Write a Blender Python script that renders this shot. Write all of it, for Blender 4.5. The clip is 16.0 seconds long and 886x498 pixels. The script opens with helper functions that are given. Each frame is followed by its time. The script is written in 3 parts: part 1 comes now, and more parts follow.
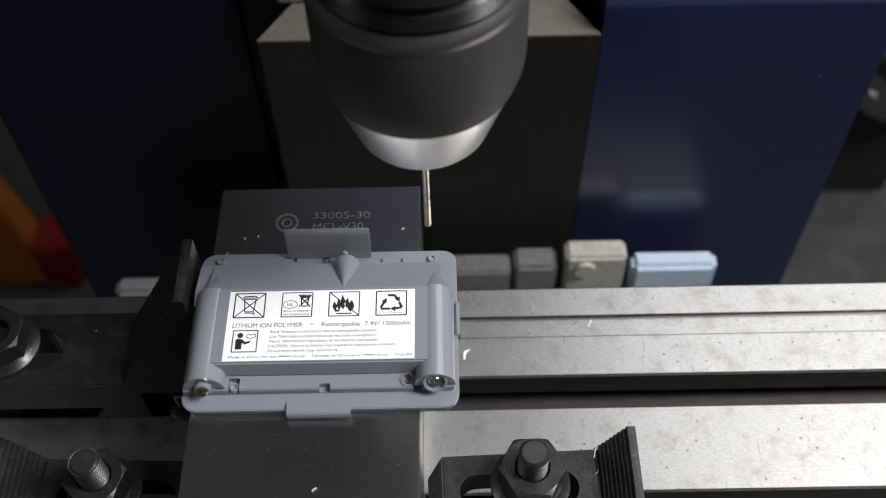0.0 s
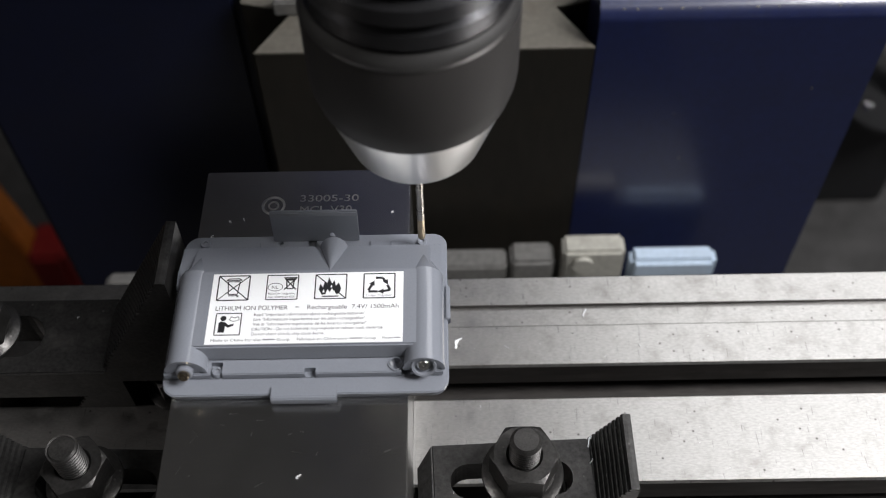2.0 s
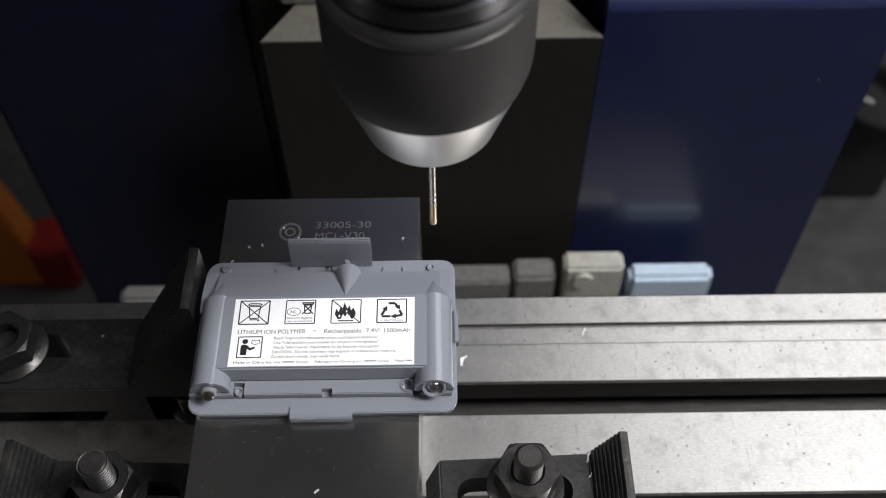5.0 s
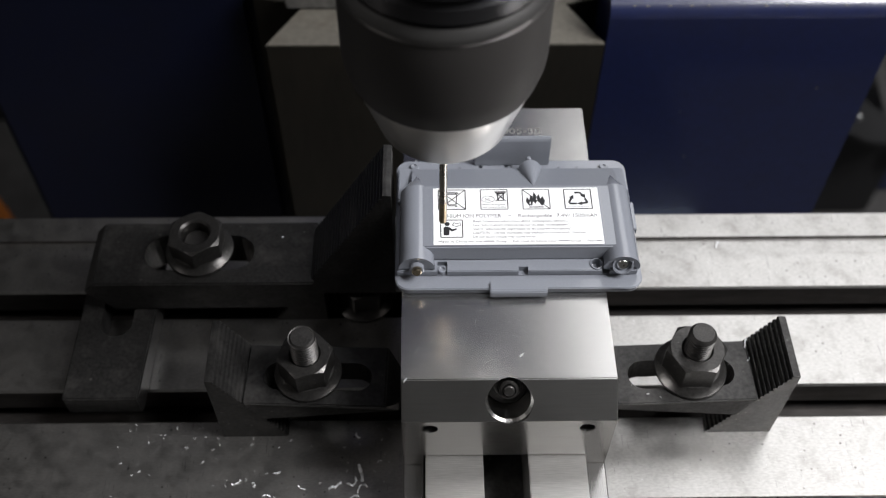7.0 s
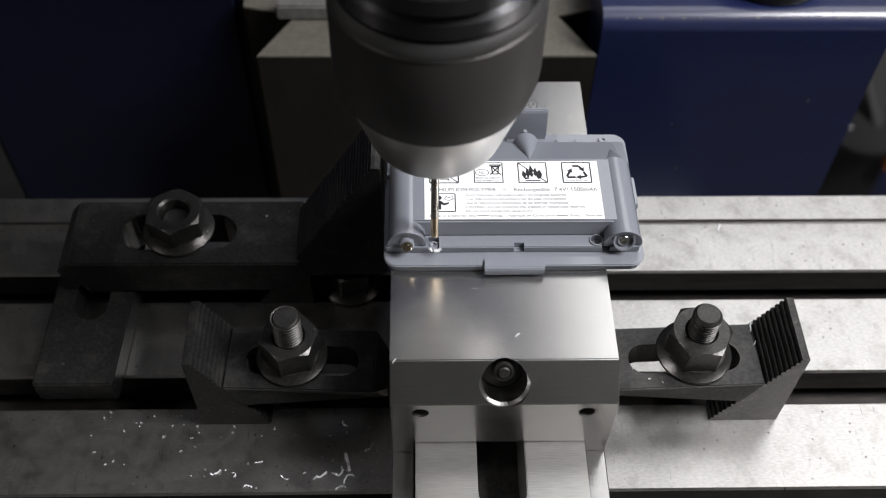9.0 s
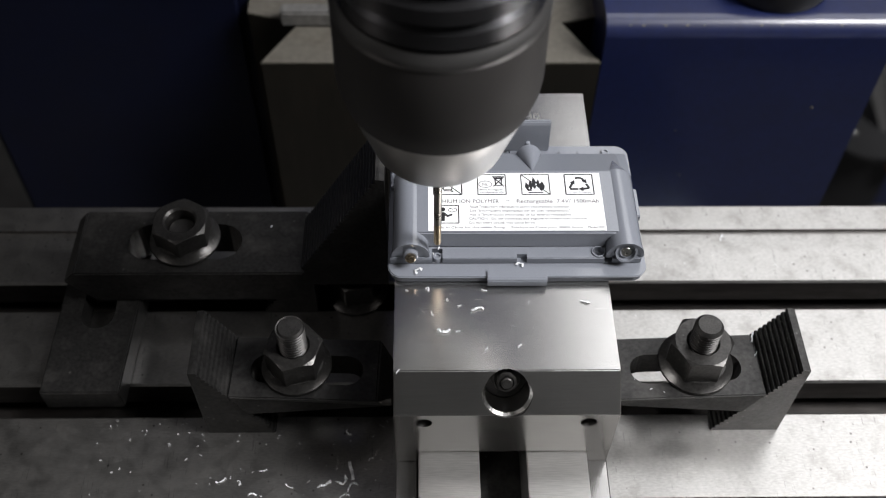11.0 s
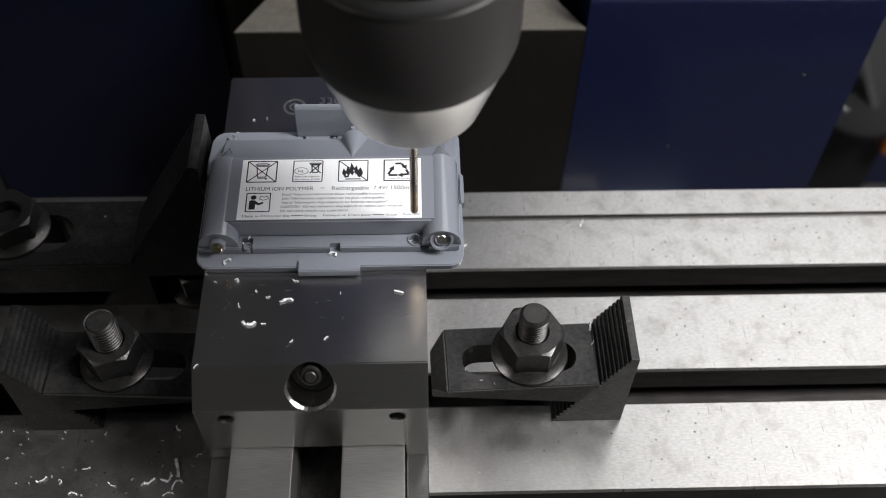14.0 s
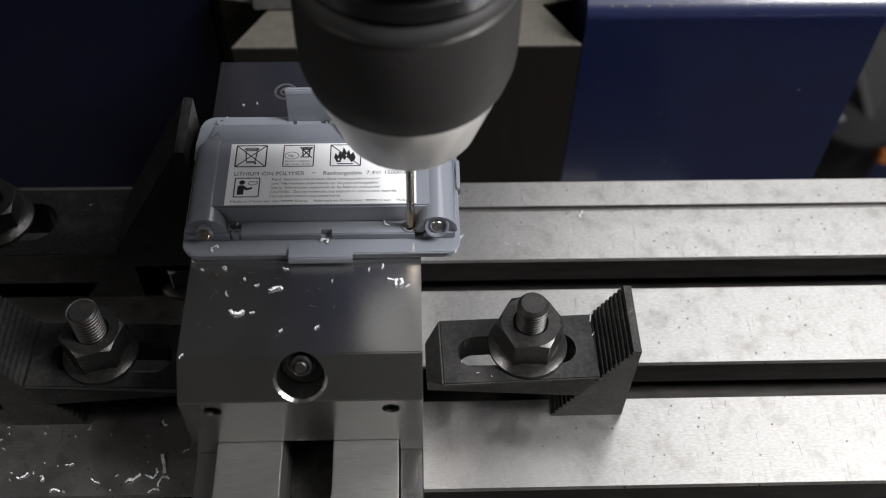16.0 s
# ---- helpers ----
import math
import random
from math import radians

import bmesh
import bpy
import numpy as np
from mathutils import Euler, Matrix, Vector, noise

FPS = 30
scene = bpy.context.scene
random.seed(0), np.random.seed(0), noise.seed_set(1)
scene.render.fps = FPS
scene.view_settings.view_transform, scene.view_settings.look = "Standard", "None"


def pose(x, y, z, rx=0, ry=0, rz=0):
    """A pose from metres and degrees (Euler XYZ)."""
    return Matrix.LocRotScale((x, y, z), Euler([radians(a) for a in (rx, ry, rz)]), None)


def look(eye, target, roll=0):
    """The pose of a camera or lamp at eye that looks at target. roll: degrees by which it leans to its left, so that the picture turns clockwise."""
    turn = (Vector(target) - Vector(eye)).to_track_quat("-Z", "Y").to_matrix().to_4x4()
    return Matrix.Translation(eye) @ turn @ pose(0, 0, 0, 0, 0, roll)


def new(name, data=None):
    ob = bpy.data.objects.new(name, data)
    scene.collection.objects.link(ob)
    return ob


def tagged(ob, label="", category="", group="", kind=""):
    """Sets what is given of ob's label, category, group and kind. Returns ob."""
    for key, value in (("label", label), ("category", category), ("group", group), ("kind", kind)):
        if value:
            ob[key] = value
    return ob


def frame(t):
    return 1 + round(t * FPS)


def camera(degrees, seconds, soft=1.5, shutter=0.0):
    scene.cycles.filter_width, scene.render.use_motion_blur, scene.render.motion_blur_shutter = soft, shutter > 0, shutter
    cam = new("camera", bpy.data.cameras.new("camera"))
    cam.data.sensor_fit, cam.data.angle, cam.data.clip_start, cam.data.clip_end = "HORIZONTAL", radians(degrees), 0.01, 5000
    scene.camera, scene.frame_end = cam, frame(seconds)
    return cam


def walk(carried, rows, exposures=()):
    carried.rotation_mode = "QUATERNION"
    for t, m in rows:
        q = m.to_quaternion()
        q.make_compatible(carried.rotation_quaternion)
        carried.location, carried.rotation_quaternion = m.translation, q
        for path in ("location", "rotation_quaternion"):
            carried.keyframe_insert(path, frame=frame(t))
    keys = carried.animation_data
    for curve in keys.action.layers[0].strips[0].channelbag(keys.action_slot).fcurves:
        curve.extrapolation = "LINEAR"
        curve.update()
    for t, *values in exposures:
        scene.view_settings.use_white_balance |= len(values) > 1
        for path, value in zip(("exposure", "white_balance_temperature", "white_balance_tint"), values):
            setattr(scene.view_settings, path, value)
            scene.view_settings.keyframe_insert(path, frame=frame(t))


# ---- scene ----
# Lengths below are millimetres in the drilling machine's space: x along the table, y away from the eye, z up from the table's top.
MM = 0.001
cam = camera(47.03, 16.0, soft=1.0, shutter=0.5)
EYES = [
    (0.0, 46.7, -112.2, 360.3, 35.78, 0.90, -0.68),
    (0.5, 48.4, -112.5, 359.5, 35.48, 1.00, -0.52),
    (1.0, 48.7, -113.9, 359.9, 35.80, 1.00, -0.55),
    (1.5, 45.4, -113.4, 364.0, 36.02, 0.73, -0.42),
    (2.0, 48.2, -112.8, 363.9, 36.20, 0.76, -0.67),
    (2.5, 49.3, -112.0, 364.4, 36.18, 0.80, -0.65),
    (3.0, 47.8, -111.3, 364.4, 36.09, 0.66, -0.51),
    (5.3, 43.0, -117.9, 359.1, 36.09, 0.36, -0.65),
    (5.5, 44.9, -126.9, 355.6, 36.42, -0.19, -1.41),
    (6.0, 36.3, -124.4, 356.0, 36.82, -0.45, -1.55),
    (6.5, 33.6, -120.0, 358.4, 36.66, -0.45, -0.88),
    (7.0, 35.5, -121.7, 360.3, 36.90, -0.34, -0.77),
    (7.5, 34.3, -122.4, 359.7, 37.07, -0.61, -0.82),
    (8.0, 35.5, -122.9, 357.6, 36.98, -0.75, -1.39),
    (8.5, 35.3, -119.2, 358.8, 37.14, -0.81, -1.17),
    (11.0, 35.9, -117.9, 361.2, 37.52, -0.69, -0.73),
    (11.5, 39.5, -122.2, 342.6, 36.06, -1.05, -1.59),
    (12.0, 42.7, -113.1, 342.7, 36.17, -0.60, -2.15),
    (12.5, 42.8, -111.6, 340.0, 35.85, -0.67, -1.82),
    (13.0, 40.8, -113.7, 344.3, 36.20, -0.73, -1.56),
    (13.5, 40.4, -113.8, 345.2, 36.35, -0.66, -1.49),
    (14.0, 40.8, -113.4, 345.5, 36.79, -0.67, -1.48),
    (14.5, 40.6, -112.1, 347.3, 36.95, -0.62, -1.77),
    (15.0, 42.9, -111.4, 349.6, 37.28, -0.50, -1.75),
    (15.5, 43.3, -111.9, 348.9, 37.43, -0.53, -1.60),
    (16.0, 41.0, -110.7, 349.1, 37.13, -0.83, -1.56),
]
TABLE = [
    (0.0, 0.0, 0.0, 0.0),
    (0.5, -0.9, -0.2, 1.6),
    (1.0, -0.8, 0.8, 5.5),
    (1.5, -1.5, -0.5, 11.8),
    (2.0, -1.0, 0.8, 15.9),
    (2.5, -0.9, 0.8, 20.3),
    (3.0, -1.0, 0.8, 20.7),
    (3.6, -1.1, 0.9, 21.5),
    (4.4, -1.6, 1.3, 8.0),
    (5.0, -2.1, 1.7, -9.0),
    (5.3, -2.1, 1.8, -11.2),
    (5.5, 1.3, 5.3, -12.1),
    (6.0, 31.0, 26.3, -11.9),
    (6.5, 58.8, 45.3, -11.9),
    (7.0, 61.9, 48.4, -8.0),
    (7.5, 61.5, 48.5, 1.0),
    (8.0, 61.7, 48.5, 4.4),
    (8.5, 61.7, 48.8, 8.9),
    (9.4, 61.8, 48.9, 17.0),
    (10.0, 61.9, 49.1, 21.0),
    (10.5, 62.0, 49.3, 15.5),
    (11.0, 62.0, 49.4, 10.6),
    (11.5, 63.1, 51.8, 1.4),
    (12.0, 61.7, 48.9, -1.0),
    (12.5, 52.1, 47.4, -1.5),
    (13.0, 21.9, 46.4, -0.5),
    (13.5, 7.2, 47.3, -1.1),
    (14.0, 7.0, 47.6, 3.0),
    (14.5, 6.4, 47.5, 8.1),
    (15.0, 7.1, 47.3, 13.4),
    (15.5, 7.2, 47.4, 17.8),
    (16.0, 6.5, 48.3, 19.5),
]
cam.data.dof.use_dof, cam.data.dof.focus_distance, cam.data.dof.aperture_fstop = True, 0.342, 11.0
walk(cam, [(t, pose(x * MM, y * MM, z * MM, rx, ry, rz)) for t, x, y, z, rx, ry, rz in EYES])

# ---- light ----
world = bpy.data.worlds.new("workshop")
scene.world = world
world.use_nodes = True
world.node_tree.nodes["Background"].inputs[0].default_value = (0.85, 0.92, 1.0, 1)
world.node_tree.nodes["Background"].inputs[1].default_value = 0.0


def area(name, eye, target, size_x, size_y, watts, colour):
    lamp = bpy.data.lights.new(name, "AREA")
    lamp.shape, lamp.size, lamp.size_y, lamp.energy, lamp.color = "RECTANGLE", size_x, size_y, watts, colour
    ob = new(name, lamp)
    ob.matrix_world = look(eye, target)
    return ob


area("work_light", (1.10, -0.12, 1.35), (0.12, 0.06, 0.0), 0.5, 0.9, 48.0, (0.985, 0.975, 0.985))
area("ceiling_light", (1.05, 1.05, 1.50), (1.05, 1.05, 0.0), 1.4, 1.1, 11.5, (0.98, 0.98, 1.0))
area("left_work_light", (-0.95, -0.15, 1.20), (0.0, 0.06, 0.0), 0.2, 0.6, 1.9, (1.0, 0.94, 0.92))

# ---- materials ----


def material(name, base, rough=0.5, metal=0.0, spread=0.25, grain=900.0, stretch=(1, 1, 1), bump=0.0, stains=0.0, stain_colour=(0.05, 0.045, 0.04), stain_scale=45.0, speck=0.0, speck_colour=(0.6, 0.6, 0.6), coat=0.0, coat_rough=0.03, bump_depth=0.0003, smear=0.0, shine=0.5, scratch=0.0, uneven=0.10, dots=0.72):
    """A node material: base colour with fine grain, broad stains, specks and relief. Scales are per metre."""
    m = bpy.data.materials.new(name)
    m.use_nodes = True
    n, l = m.node_tree.nodes, m.node_tree.links
    b = n["Principled BSDF"]
    b.inputs["Metallic"].default_value, b.inputs["Coat Weight"].default_value = metal, coat
    b.inputs["Coat Roughness"].default_value, b.inputs["Specular IOR Level"].default_value = coat_rough, shine
    if smear:
        # ground lines run along x, so gloss spreads across them
        along = n.new("ShaderNodeCombineXYZ")
        along.inputs[1].default_value = along.inputs[2].default_value = 0.7071
        l.new(along.outputs[0], b.inputs["Tangent"])
        b.inputs["Anisotropic"].default_value = smear
    tex = n.new("ShaderNodeTexCoord")
    mp = n.new("ShaderNodeMapping")
    mp.inputs["Scale"].default_value = stretch
    l.new(tex.outputs["Object"], mp.inputs[0])
    fine = n.new("ShaderNodeTexNoise")
    fine.inputs["Scale"].default_value, fine.inputs["Detail"].default_value = grain, 4
    l.new(mp.outputs[0], fine.inputs["Vector"])
    broad = n.new("ShaderNodeTexNoise")
    broad.inputs["Scale"].default_value, broad.inputs["Detail"].default_value, broad.inputs["Roughness"].default_value = stain_scale, 6, 0.65
    l.new(tex.outputs["Object"], broad.inputs["Vector"])
    ramp = n.new("ShaderNodeValToRGB")
    lo, hi = [max(0.0, c * (1 - spread)) for c in base], [min(1.0, c * (1 + spread)) for c in base]
    ramp.color_ramp.elements[0].position, ramp.color_ramp.elements[1].position = 0.3, 0.7
    ramp.color_ramp.elements[0].color, ramp.color_ramp.elements[1].color = (*lo, 1), (*hi, 1)
    l.new(fine.outputs["Fac"], ramp.inputs[0])
    colour = ramp.outputs[0]
    stain = n.new("ShaderNodeMapRange")
    stain.inputs[1].default_value, stain.inputs[2].default_value = 0.5, 0.72
    l.new(broad.outputs["Fac"], stain.inputs[0])
    if stains:
        stain.inputs[4].default_value = stains
        mix = n.new("ShaderNodeMixRGB")
        mix.inputs[2].default_value = (*stain_colour, 1)
        l.new(stain.outputs[0], mix.inputs[0])
        l.new(colour, mix.inputs[1])
        colour = mix.outputs[0]
    if speck:
        vor = n.new("ShaderNodeTexVoronoi")
        vor.inputs["Scale"].default_value = 260.0
        l.new(tex.outputs["Object"], vor.inputs["Vector"])
        spot = n.new("ShaderNodeMapRange")
        spot.inputs[1].default_value, spot.inputs[2].default_value, spot.inputs[3].default_value, spot.inputs[4].default_value = 0.06, 0.16, speck, 0.0
        l.new(vor.outputs["Distance"], spot.inputs[0])
        sel = n.new("ShaderNodeMapRange")
        sel.inputs[1].default_value, sel.inputs[2].default_value = dots, dots + 0.02
        l.new(vor.outputs["Color"], sel.inputs[0])
        mul = n.new("ShaderNodeMath")
        mul.operation = "MULTIPLY"
        l.new(spot.outputs[0], mul.inputs[0])
        l.new(sel.outputs[0], mul.inputs[1])
        mix = n.new("ShaderNodeMixRGB")
        mix.inputs[2].default_value = (*speck_colour, 1)
        l.new(mul.outputs[0], mix.inputs[0])
        l.new(colour, mix.inputs[1])
        colour = mix.outputs[0]
    if scratch:
        for turn_z, seed_at in ((0.15, 0.0), (1.35, 3.7), (-0.6, 8.1)):
            lie = n.new("ShaderNodeMapping")
            lie.inputs["Rotation"].default_value, lie.inputs["Location"].default_value, lie.inputs["Scale"].default_value = (0, 0, turn_z), (seed_at, 0, 0), (1, 0.09, 1)
            l.new(tex.outputs["Object"], lie.inputs[0])
            line = n.new("ShaderNodeTexNoise")
            line.inputs["Scale"].default_value, line.inputs["Detail"].default_value = 1100.0, 2
            l.new(lie.outputs[0], line.inputs["Vector"])
            pick = n.new("ShaderNodeMapRange")
            pick.inputs[1].default_value, pick.inputs[2].default_value, pick.inputs[4].default_value = 0.70, 0.76, scratch
            l.new(line.outputs["Fac"], pick.inputs[0])
            mix = n.new("ShaderNodeMixRGB")
            mix.inputs[2].default_value = (*[c * 0.3 for c in base], 1)
            l.new(pick.outputs[0], mix.inputs[0])
            l.new(colour, mix.inputs[1])
            colour = mix.outputs[0]
    l.new(colour, b.inputs["Base Color"])
    rr = n.new("ShaderNodeMapRange")
    rr.inputs[3].default_value, rr.inputs[4].default_value = max(0.02, rough - uneven), min(1.0, rough + uneven)
    l.new(broad.outputs["Fac"], rr.inputs[0])
    l.new(rr.outputs[0], b.inputs["Roughness"])
    if bump:
        bp = n.new("ShaderNodeBump")
        bp.inputs["Strength"].default_value, bp.inputs["Distance"].default_value = bump, bump_depth
        l.new(fine.outputs["Fac"], bp.inputs["Height"])
        l.new(bp.outputs[0], b.inputs["Normal"])
    return m


TABLE_IRON = material("planed_cast_iron", (0.46, 0.45, 0.435), 0.345, 1.0, 0.13, 1500, (0.35, 1, 1), 0.10, 0.55, (0.27, 0.255, 0.24), 120, 0.85, (0.09, 0.085, 0.08), scratch=0.5, dots=0.55, uneven=0.15)
# table iron darkened to stand for the shade inside slots and gutter
SLOT_SHADE = material("slot_iron_in_shade", (0.065, 0.06, 0.057), 0.5, 0.8, 0.3, 300, (0.2, 1, 1), 0.3, 0.6, (0.05, 0.045, 0.04), 60)
GROUND_STEEL = material("ground_steel", (0.62, 0.61, 0.595), 0.25, 1.0, 0.06, 4000, (0.02, 1, 1), 0.12, 0.3, (0.42, 0.40, 0.385), 22, uneven=0.06, bump_depth=0.00006, smear=0.45)
RAIL_STEEL = material("milled_steel", (0.56, 0.55, 0.53), 0.36, 1.0, 0.12, 3000, (0.05, 1, 1), 0.2, 0.3, (0.40, 0.39, 0.38), 30, uneven=0.06, bump_depth=0.00008)
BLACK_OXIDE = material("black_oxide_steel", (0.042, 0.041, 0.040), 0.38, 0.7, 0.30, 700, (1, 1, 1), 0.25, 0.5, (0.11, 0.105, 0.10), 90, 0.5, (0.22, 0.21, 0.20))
WORN_OXIDE = material("worn_black_steel", (0.055, 0.053, 0.051), 0.33, 0.75, 0.3, 900, (1, 1, 1), 0.15, 0.5, (0.09, 0.087, 0.084), 150, 0.4, (0.25, 0.24, 0.23))
THREAD = material("thread_steel", (0.06, 0.058, 0.056), 0.4, 0.8, 0.25, 1500, (1, 1, 1), 0.2, 0.4, (0.12, 0.115, 0.11), 200)
PLASTIC = material("grey_plastic", (0.205, 0.218, 0.248), 0.22, 0.0, 0.03, 1600, (1, 1, 1), 0.0, uneven=0.04, coat=0.8, coat_rough=0.05)
PAPER = material("white_sticker", (0.86, 0.87, 0.88), 0.42, 0.0, 0.015, 1800)
INK = material("black_ink", (0.012, 0.012, 0.014), 0.5, 0.0, 0.1, 1800)
SOFT_INK = material("worn_black_ink", (0.035, 0.035, 0.038), 0.5, 0.0, 0.1, 1800)
GREY_INK = material("grey_ink", (0.22, 0.22, 0.23), 0.5, 0.0, 0.1, 1800)
BRASS = material("plated_contact", (0.62, 0.52, 0.38), 0.2, 1.0, 0.1, 1500)
SCREW = material("bright_screw", (0.66, 0.65, 0.63), 0.22, 1.0, 0.1, 1500)
CHUCK_DARK = material("dark_satin_chuck", (0.028, 0.026, 0.025), 0.62, 0.0, 0.06, 500, (1, 1, 0.03), 0.03, 0.15, (0.04, 0.038, 0.036), 30, shine=0.35)
CHUCK_BRIGHT = material("turned_steel", (0.66, 0.65, 0.63), 0.3, 1.0, 0.10, 260, (1, 1, 0.02), 0.0, stain_scale=4.0)
CHUCK_RIM = material("worn_steel_rim", (0.16, 0.157, 0.155), 0.42, 0.9, 0.08, 400)
CHUCK_RING = material("polished_dark_ring", (0.07, 0.07, 0.074), 0.24, 0.8, 0.05, 400)
DRILL_STEEL = material("drill_steel", (0.38, 0.355, 0.32), 0.28, 1.0, 0.1, 400, (1, 1, 0.2))
DRILL_TIP = material("straw_coated_tip", (0.46, 0.37, 0.25), 0.3, 1.0, 0.15, 600)
# greasy iron, darkened further for the shade on the way's front
WAY_FRONT = material("greasy_iron_in_shade", (0.014, 0.0125, 0.010), 0.6, 0.0, 0.14, 300, (1, 1, 0.2), 0.3, 0.6, (0.022, 0.018, 0.013), 25, shine=0.2)
WAY_TOP = material("pale_stained_iron", (0.14, 0.13, 0.11), 0.5, 0.4, 0.12, 300, (1, 1, 1), 0.2, 0.6, (0.085, 0.07, 0.053), 40)
# the blue enamel again, with the left cover's shade put into the colour
SHADED_BLUE = material("shaded_blue_enamel", (0.003, 0.0045, 0.017), 0.42, 0.0, 0.12, 250, (1, 1, 1), 0.12, 0.4, (0.004, 0.004, 0.010), 14)
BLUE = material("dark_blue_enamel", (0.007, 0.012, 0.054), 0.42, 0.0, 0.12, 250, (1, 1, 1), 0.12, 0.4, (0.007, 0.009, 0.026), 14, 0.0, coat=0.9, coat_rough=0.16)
SADDLE_IRON = material("grey_saddle_iron", (0.18, 0.177, 0.17), 0.5, 0.5, 0.2, 300, (1, 1, 1), 0.3, 0.5, (0.14, 0.13, 0.12), 40)
PALE_BLUE = material("pale_blue_block", (0.42, 0.51, 0.62), 0.5, 0.0, 0.08, 300, (1, 1, 1), 0.1, 0.3, (0.38, 0.45, 0.52), 60)
CREAM = material("worn_pale_block", (0.38, 0.37, 0.33), 0.5, 0.1, 0.15, 300, (1, 1, 1), 0.2, 0.5, (0.25, 0.24, 0.21), 60)
BLACK_RUBBER = material("black_rubber", (0.012, 0.012, 0.013), 0.55, 0.0, 0.2, 300)
ORANGE = material("orange_paint", (0.55, 0.17, 0.025), 0.45, 0.0, 0.15, 60, (1, 1, 1), 0.1, 0.4, (0.3, 0.09, 0.02), 9)
RED = material("red_paint", (0.22, 0.012, 0.012), 0.45, 0.0, 0.15, 60)
CHROME = material("chromed_tube", (0.75, 0.75, 0.75), 0.18, 1.0, 0.05, 300)
CONCRETE = material("grey_concrete", (0.06, 0.058, 0.057), 0.85, 0.0, 0.25, 30, (1, 1, 1), 0.3, 0.5, (0.035, 0.034, 0.033), 4)
WALL_PAINT = material("workshop_wall_paint", (0.16, 0.16, 0.155), 0.8, 0.0, 0.06, 20, (1, 1, 1), 0.1, 0.3, (0.12, 0.12, 0.11), 2)
SWARF = material("plastic_swarf", (0.72, 0.73, 0.75), 0.4, 0.0, 0.15, 1500)

# ---- building helpers ----
ORIGIN = {}
ON_TABLE = []


def thing(name, base, label, category, group="", rides=True):
    """A top-level thing: an Empty at its base. rides: it travels with the table."""
    ob = new(name)
    ob.empty_display_size = 0.01
    ob.location = Vector(base) * MM
    ORIGIN[ob] = Vector(base)
    tagged(ob, label, category, group)
    if rides:
        ON_TABLE.append(ob)
    return ob


def part(name, bm, mat, parent, label="", smooth=False):
    """Links a bmesh, in millimetres of the machine's space, as one mesh under a thing or a part."""
    o = ORIGIN[parent]
    bmesh.ops.recalc_face_normals(bm, faces=bm.faces)
    for v in bm.verts:
        v.co = (v.co - o) * MM
    me = bpy.data.meshes.new(name)
    bm.to_mesh(me)
    bm.free()
    me.materials.append(mat)
    if smooth:
        me.shade_smooth()
        me.set_sharp_from_angle(angle=radians(35))
    ob = new(name, me)
    if smooth == "even":
        ob.modifiers.new("even", "WEIGHTED_NORMAL").keep_sharp = True
    ob.parent = parent
    ORIGIN[ob] = o
    if label:
        tagged(ob, label)
    return ob


def bevel(bm, width, segments=2, sharp=30):
    edges = [e for e in bm.edges if len(e.link_faces) == 2 and e.calc_face_angle(0) > radians(sharp)]
    if width and edges:
        bmesh.ops.bevel(bm, geom=edges, offset=width, segments=segments, affect="EDGES", clamp_overlap=True)
    return bm


def box(x0, x1, y0, y1, z0, z1, b=0.4, seg=2):
    bm = bmesh.new()
    bmesh.ops.create_cube(bm, size=1)
    for v in bm.verts:
        v.co = Vector(((x0 + x1) / 2 + v.co.x * (x1 - x0), (y0 + y1) / 2 + v.co.y * (y1 - y0), (z0 + z1) / 2 + v.co.z * (z1 - z0)))
    return bevel(bm, b, seg)


def prism(outline, axis, a0, a1, b=0.0, seg=2, sharp=30):
    """An outline of pairs in the plane across the axis, pulled from a0 to a1. x: pairs are (y, z); y: (x, z); z: (x, y)."""
    bm = bmesh.new()

    def put(p, a):
        return {"x": (a, p[0], p[1]), "y": (p[0], a, p[1]), "z": (p[0], p[1], a)}[axis]

    lo = [bm.verts.new(put(p, a0)) for p in outline]
    hi = [bm.verts.new(put(p, a1)) for p in outline]
    bm.faces.new(lo)
    bm.faces.new(hi[::-1])
    for i in range(len(lo)):
        j = (i + 1) % len(lo)
        bm.faces.new((lo[i], hi[i], hi[j], lo[j]))
    bmesh.ops.recalc_face_normals(bm, faces=bm.faces)
    return bevel(bm, b, seg, sharp)


def lathe(profile, cx, cy, n=64, cap=True):
    """Turns pairs (radius, z) about the upright axis through cx, cy."""
    bm = bmesh.new()
    rings = []
    for r, z in profile:
        if r < 1e-6:
            rings.append([bm.verts.new((cx, cy, z))])
        else:
            rings.append([bm.verts.new((cx + r * math.cos(2 * math.pi * i / n), cy + r * math.sin(2 * math.pi * i / n), z)) for i in range(n)])
    for a, c in zip(rings, rings[1:]):
        for i in range(n):
            j = (i + 1) % n
            q = [a[i % len(a)], a[j % len(a)], c[j % len(c)], c[i % len(c)]]
            q = [v for k, v in enumerate(q) if v not in q[:k]]
            if len(q) > 2:
                bm.faces.new(q)
    if cap:
        for ring in (rings[0], rings[-1]):
            if len(ring) > 2:
                bm.faces.new(ring)
    return bm


def turn(bm, m):
    bmesh.ops.transform(bm, matrix=m, verts=bm.verts)
    return bm


def rod(p, q, r, n=16, r2=None):
    """A round bar from p to q."""
    p, q = Vector(p), Vector(q)
    d = q - p
    bm = lathe([(r, 0), (r if r2 is None else r2, d.length)], 0, 0, n)
    return turn(bm, Matrix.Translation(p) @ d.to_track_quat("Z", "Y").to_matrix().to_4x4())


